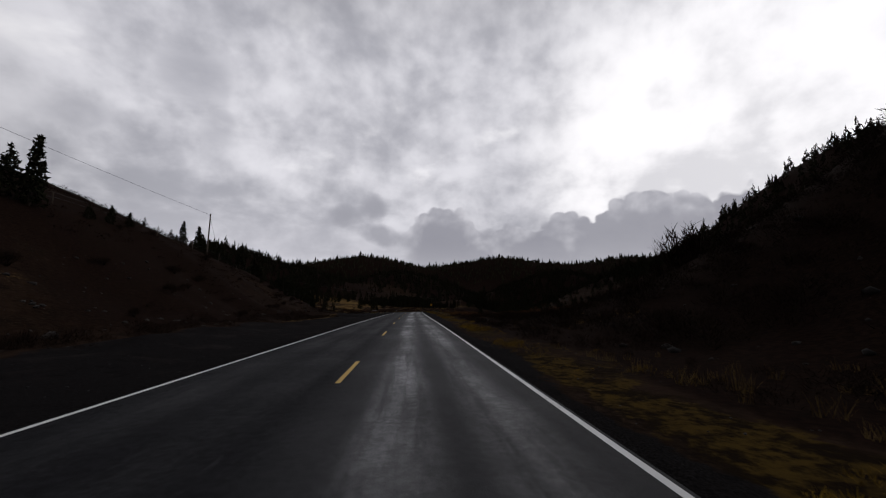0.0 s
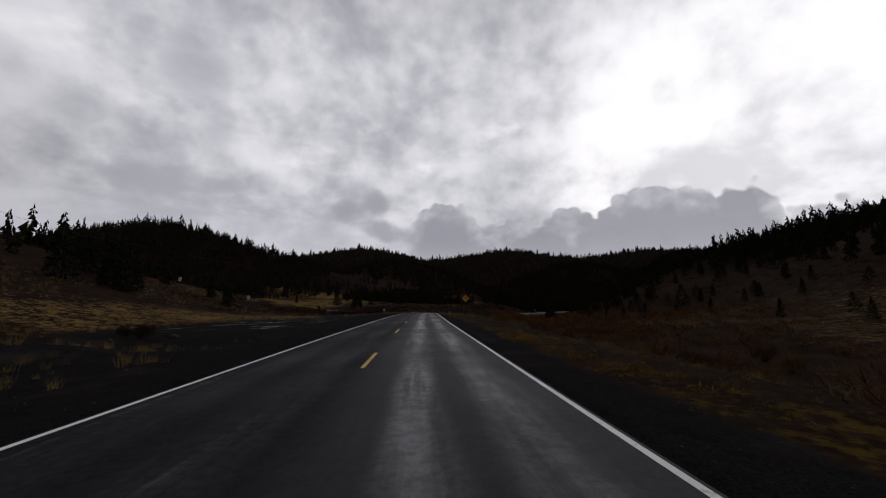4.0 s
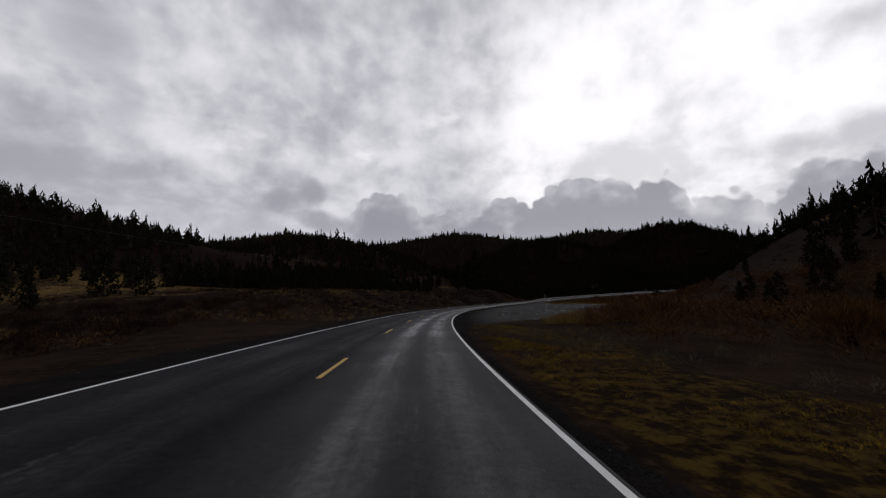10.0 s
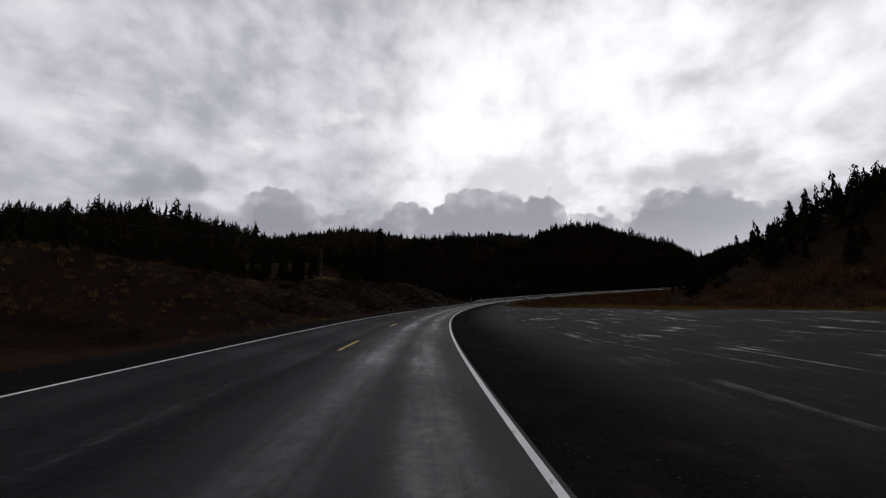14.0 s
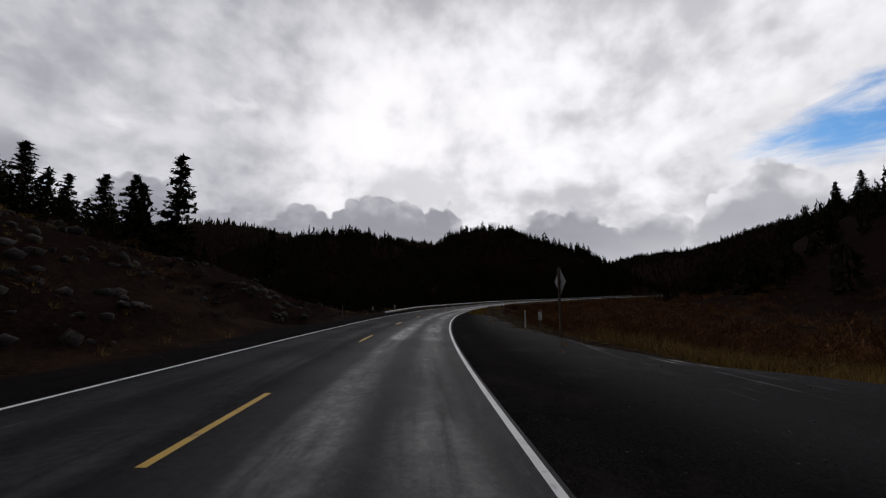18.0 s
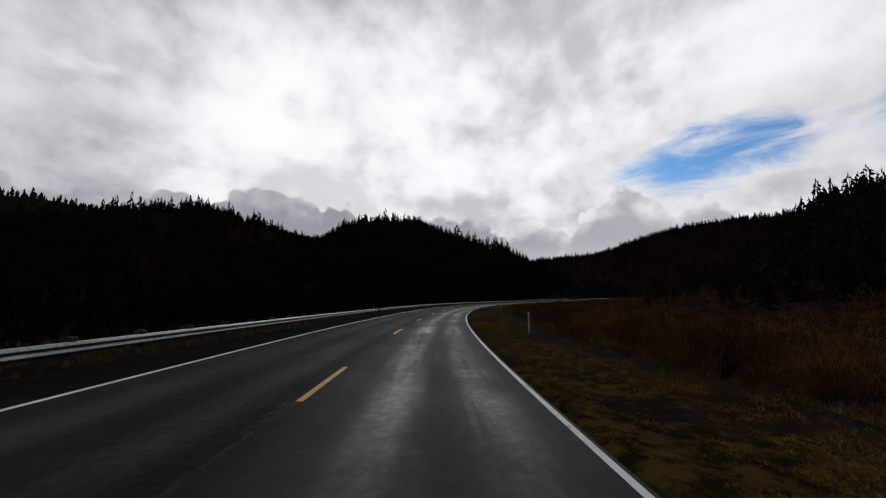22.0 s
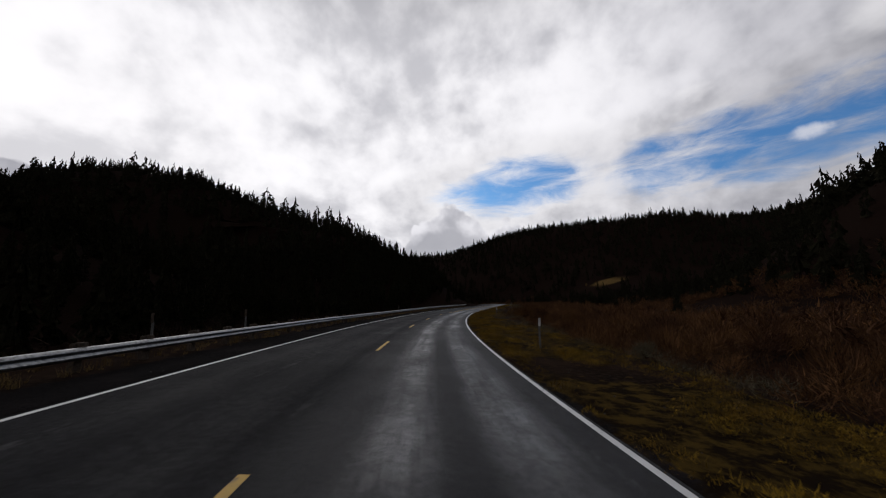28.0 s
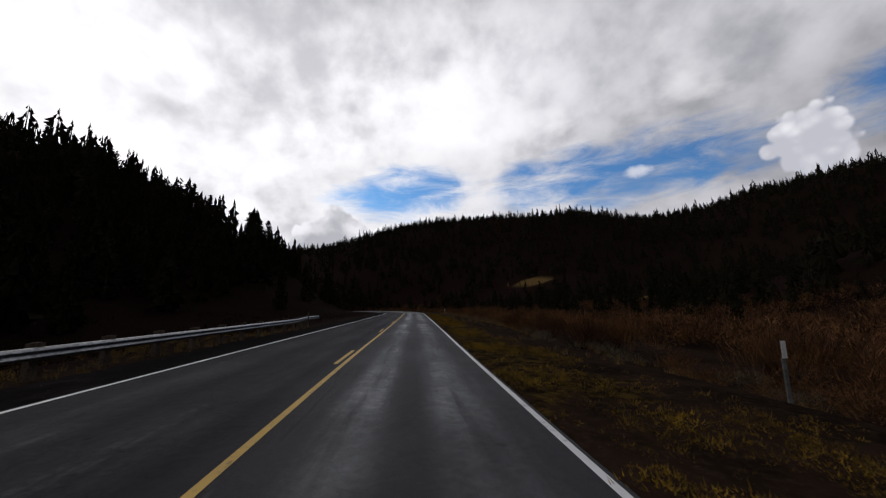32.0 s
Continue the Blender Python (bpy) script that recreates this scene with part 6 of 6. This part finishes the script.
def power_line():
    behind = tuple(on_road(343, -69)[:2])
    spots = [(-62, -45), (-46.3, 73.2), (-104, 176), behind, (14, 386), (10, 520)]
    tops = []
    for k, (x, y) in enumerate(spots):
        z = float(height(x, y)[0])
        nx, ny = spots[min(k + 1, len(spots) - 1)]
        px, py = spots[max(k - 1, 0)]
        a = math.atan2(ny - py, nx - px)
        t = thing("power_pole", "slim weathered wooden power pole on the slope", "power pole", "power line poles", Matrix.Translation((x, y, z)) @ Matrix.Rotation(a, 4, "Z"))
        h = 8.6
        part("pole", tube(0.15, 0.10, h + 0.5, (0, 0, -0.5), 12), M["old_wood"], t)
        part("pin", box(0.03, 0.12, 0.03, (0, 0.11, h - 0.36), 0.004), M["wire"], t)
        part("insulator", tube(0.045, 0.03, 0.16, (0, 0.17, h - 0.36), 10), M["grey_plastic"], t)
        tops.append(Matrix.Translation((x, y, z)) @ Matrix.Rotation(a, 4, "Z"))
    for k in range(len(spots) - 1):
        for yy in (0.17,):
            p, q = tops[k] @ Vector((0, yy, 8.42)), tops[k + 1] @ Vector((0, yy, 8.42))
            n = 24
            V, F = [], []
            for i in range(n + 1):
                f = i / n
                c = p.lerp(q, f) - Vector((0, 0, 4 * f * (1 - f) * (q - p).length * 0.012))
                for j in range(4):
                    V.append((c.x + 0.012 * math.cos(1.571 * j) * 1.4, c.y + 0.012 * math.cos(1.571 * j) * 1.4, c.z + 0.02 * math.sin(1.571 * j)))
            for i in range(n):
                for j in range(4):
                    F.append((i * 4 + j, i * 4 + (j + 1) % 4, i * 4 + 4 + (j + 1) % 4, i * 4 + 4 + j))
            tagged(new("power_wire", mesh_data("power_wire", V, F, M["wire"])), "thin dark power wire sagging between poles", "wire", "power line wires")


power_line()


def stake_fence():
    t = thing("stake_fence", "old wire fence of thin leaning stakes on the bank", "fence")
    tops = []
    r = random.Random(3)
    for k in range(14):
        s, u = -14 + 7.5 * k, -33.5 - 0.6 * math.sin(k)
        p = on_road(s, u)
        z = float(height(p[0], p[1])[0])
        h = r.uniform(1.15, 1.45)
        m = Matrix.Translation((p[0], p[1], z - 0.2)) @ Matrix.Rotation(radians(r.uniform(-6, 6)), 4, "X") @ Matrix.Rotation(radians(r.uniform(-6, 6)), 4, "Y")
        ob = part("stake", tube(0.05, 0.04, h + 0.2, (0, 0, 0), 7), M["old_wood"], t)
        ob.matrix_world = m
        tops.append(m)
    for z in (0.6, 1.05):
        V, F = [], []
        for i, m in enumerate(tops):
            c = m @ Vector((0, 0, z + 0.2))
            V += [(c.x, c.y, c.z + 0.006), (c.x + 0.006, c.y, c.z - 0.004), (c.x - 0.006, c.y, c.z - 0.004)]
        for i in range(len(tops) - 1):
            for j in range(3):
                F.append((i * 3 + j, i * 3 + (j + 1) % 3, i * 3 + 3 + (j + 1) % 3, i * 3 + 3 + j))
        part("fence_wire", mesh_data("fence_wire", V, F, M["wire"]), None, t)


stake_fence()


def sage_bush(seed, n):
    """A broad bush of small curled leaf tufts in rounded lobes; one unit high."""
    q = np.random.default_rng(seed)
    mids = [np.array((*q.normal(0, 0.20, 2), q.uniform(0.38, 0.66))) for _ in range(9)]
    leaves, stems = [], []
    for k in range(n):
        m = mids[k % 9]
        d = q.normal(0, 1, 3)
        d[2] = abs(d[2]) - 0.35
        d /= np.linalg.norm(d)
        p = m + d * q.uniform(0.16, 0.27)
        p[2] = max(p[2], 0.05)
        leaves += tuft(q, p, 0.034 * q.uniform(0.6, 1.4), 1.0)
        if k % 40 == 0:
            f = np.array((-d[1], d[0], 0)) * 0.004
            stems.append((m * (0.1, 0.1, 0) - f, m * (0.1, 0.1, 0) + f, p))
    return leaves, stems


def single_bushes():
    for k, (s, u, h, label) in enumerate((
            (202, 9.4, 1.0, "pale grey-green sagebrush beside the verge"), (444.3, 7.6, 1.0, "broad pale tan sagebrush beside the verge"),
            (447, 13.5, 0.8, "pale sagebrush in the brush field"), (185, 12.5, 0.8, "pale grey-green sagebrush beside the verge"),
            (512, 11.0, 0.75, "rounded pale sagebrush beside the verge"), (136, 9.4, 0.9, "green-grey leafy bush at the foot of the road sign"), (139.5, 8.9, 1.0, "green-grey leafy bush beside the verge"), (133.5, 8.6, 0.7, "low green-grey leafy bush beside the verge"),
            (143, 11.5, 0.8, "pale sagebrush near the road sign"), (470, 9.6, 0.6, "small grey sagebrush on the verge"),
            (560, 10.2, 0.7, "small grey sagebrush on the verge"), (168, -22, 0.9, "grey sagebrush behind the turnout"))):
        leaves, stems = sage_bush(500 + k, 1500)
        ob = new("sagebrush", mesh_data("sagebrush", *tri_soup(leaves + stems), M["green_sage" if "leafy" in label else "sage"]))
        ob.matrix_world = spot(s, u, 40 * k) @ Matrix.Diagonal((h * 1.45, h * 1.45, h * 1.15, 1))
        tagged(ob, label, "shrub", "sagebrush by the road")
    # bare tall shrubs on the hillside crest
    for k, (s, u, h) in enumerate(((38.5, 30.6, 6.0), (39.5, 31.6, 4.8), (37.2, 31.6, 5.0), (40.5, 29.4, 3.4))):
        T = shrub_shape(520 + k, 90, 0.42, 0, 0.35)
        ob = new("bare_shrub", mesh_data("bare_shrub", *tri_soup(T), M["dark_brush"]))
        ob.matrix_world = spot(s, u, 70 * k) @ Matrix.Diagonal((h, h, h, 1))
        tagged(ob, "tall leafless shrub on the hillside crest", "shrub", "bare shrubs on the crest")
    # autumn-yellow trees beyond the far bend
    for k, (x, y, h) in enumerate(((490, 421, 3.2), (495, 426, 2.6), (455, 478, 3.0))):
        z = float(height(x, y)[0])
        t = thing("autumn_tree", "small tree with yellow autumn leaves", "tree", "autumn trees at the bend", Matrix.Translation((x, y, z)) @ Matrix.Diagonal((h, h, h, 1)))
        part("trunk", tube(0.03, 0.012, 0.5, sides=8), M["bark"], t)
        T = [tr for tr in juniper_crown(540 + k, 260, 0.34)]
        part("crown", mesh_data("crown", *tri_soup(np.array(T) * (1, 1, 0.85) + (0, 0, 0.15)), M["autumn_leaves"]), None, t, "yellow autumn leaves")


single_bushes()


def boulders():
    r = random.Random(8)
    for k in range(22):
        s = r.uniform(345, 412) if k < 12 else r.uniform(-5, 60)
        u = r.uniform(-17, -9.5) if k < 12 else r.uniform(-30, -13)
        V, F = stone_shape(60 + k % 6, 2)
        h = r.uniform(0.3, 0.75)
        ob = new("boulder", mesh_data("boulder", V, F, M["rock"]))
        ob.matrix_world = spot(s, u, r.uniform(0, 360)) @ Matrix.Diagonal((h * 1.4, h, h * 1.1, 1))
        tagged(ob, "dark angular boulder in the cut bank", "boulder", "boulders in the bank")


boulders()


def outcrop(s, u, size, seed):
    """Broken ledges of rock standing out of the bank."""
    r = random.Random(seed)
    t = thing("rock_outcrop", "broken dark rock ledges standing out of the cut bank", "rock outcrop", "outcrops in the cut bank", spot(s, u, r.uniform(-15, 15)))
    for k in range(r.randint(5, 8)):
        V, F = stone_shape(seed * 9 + k, 2)
        w = size * r.uniform(0.35, 0.9)
        V = V * (w * r.uniform(0.6, 1.0), w * r.uniform(0.9, 1.6), w * r.uniform(0.5, 0.9))
        turn = np.array(Matrix.Rotation(r.uniform(-0.5, 0.5), 3, "X") @ Matrix.Rotation(r.uniform(0.2, 0.7), 3, "Y"))
        off = (r.uniform(-0.7, 0.7) * size, r.uniform(-1.2, 1.2) * size, 0.0)
        V = V @ turn.T + off
        V[:, 2] += 0.10 * size - off[0] * 0.40
        part("rock_ledge", mesh_data("rock_ledge", V, F, M["rock"]), None, t)


for k, (s_, u_) in enumerate(((352, -10.5), (357, -9.2), (360.5, -11.6), (364, -8.6), (367, -10.2), (370.5, -8.4), (373, -11), (378, -9), (384, -10.4), (390, -8.8),
                              (397, -10), (404, -9.2), (346, -11.5), (14, -16), (22, -19), (29, -15.5), (37, -18), (46, -16), (55, -18.5), (64, -16))):
    outcrop(s_, u_, (0.7 + 0.5 * ((k * 7) % 5) / 4) * (0.75 if k < 13 else 0.5), 300 + k)
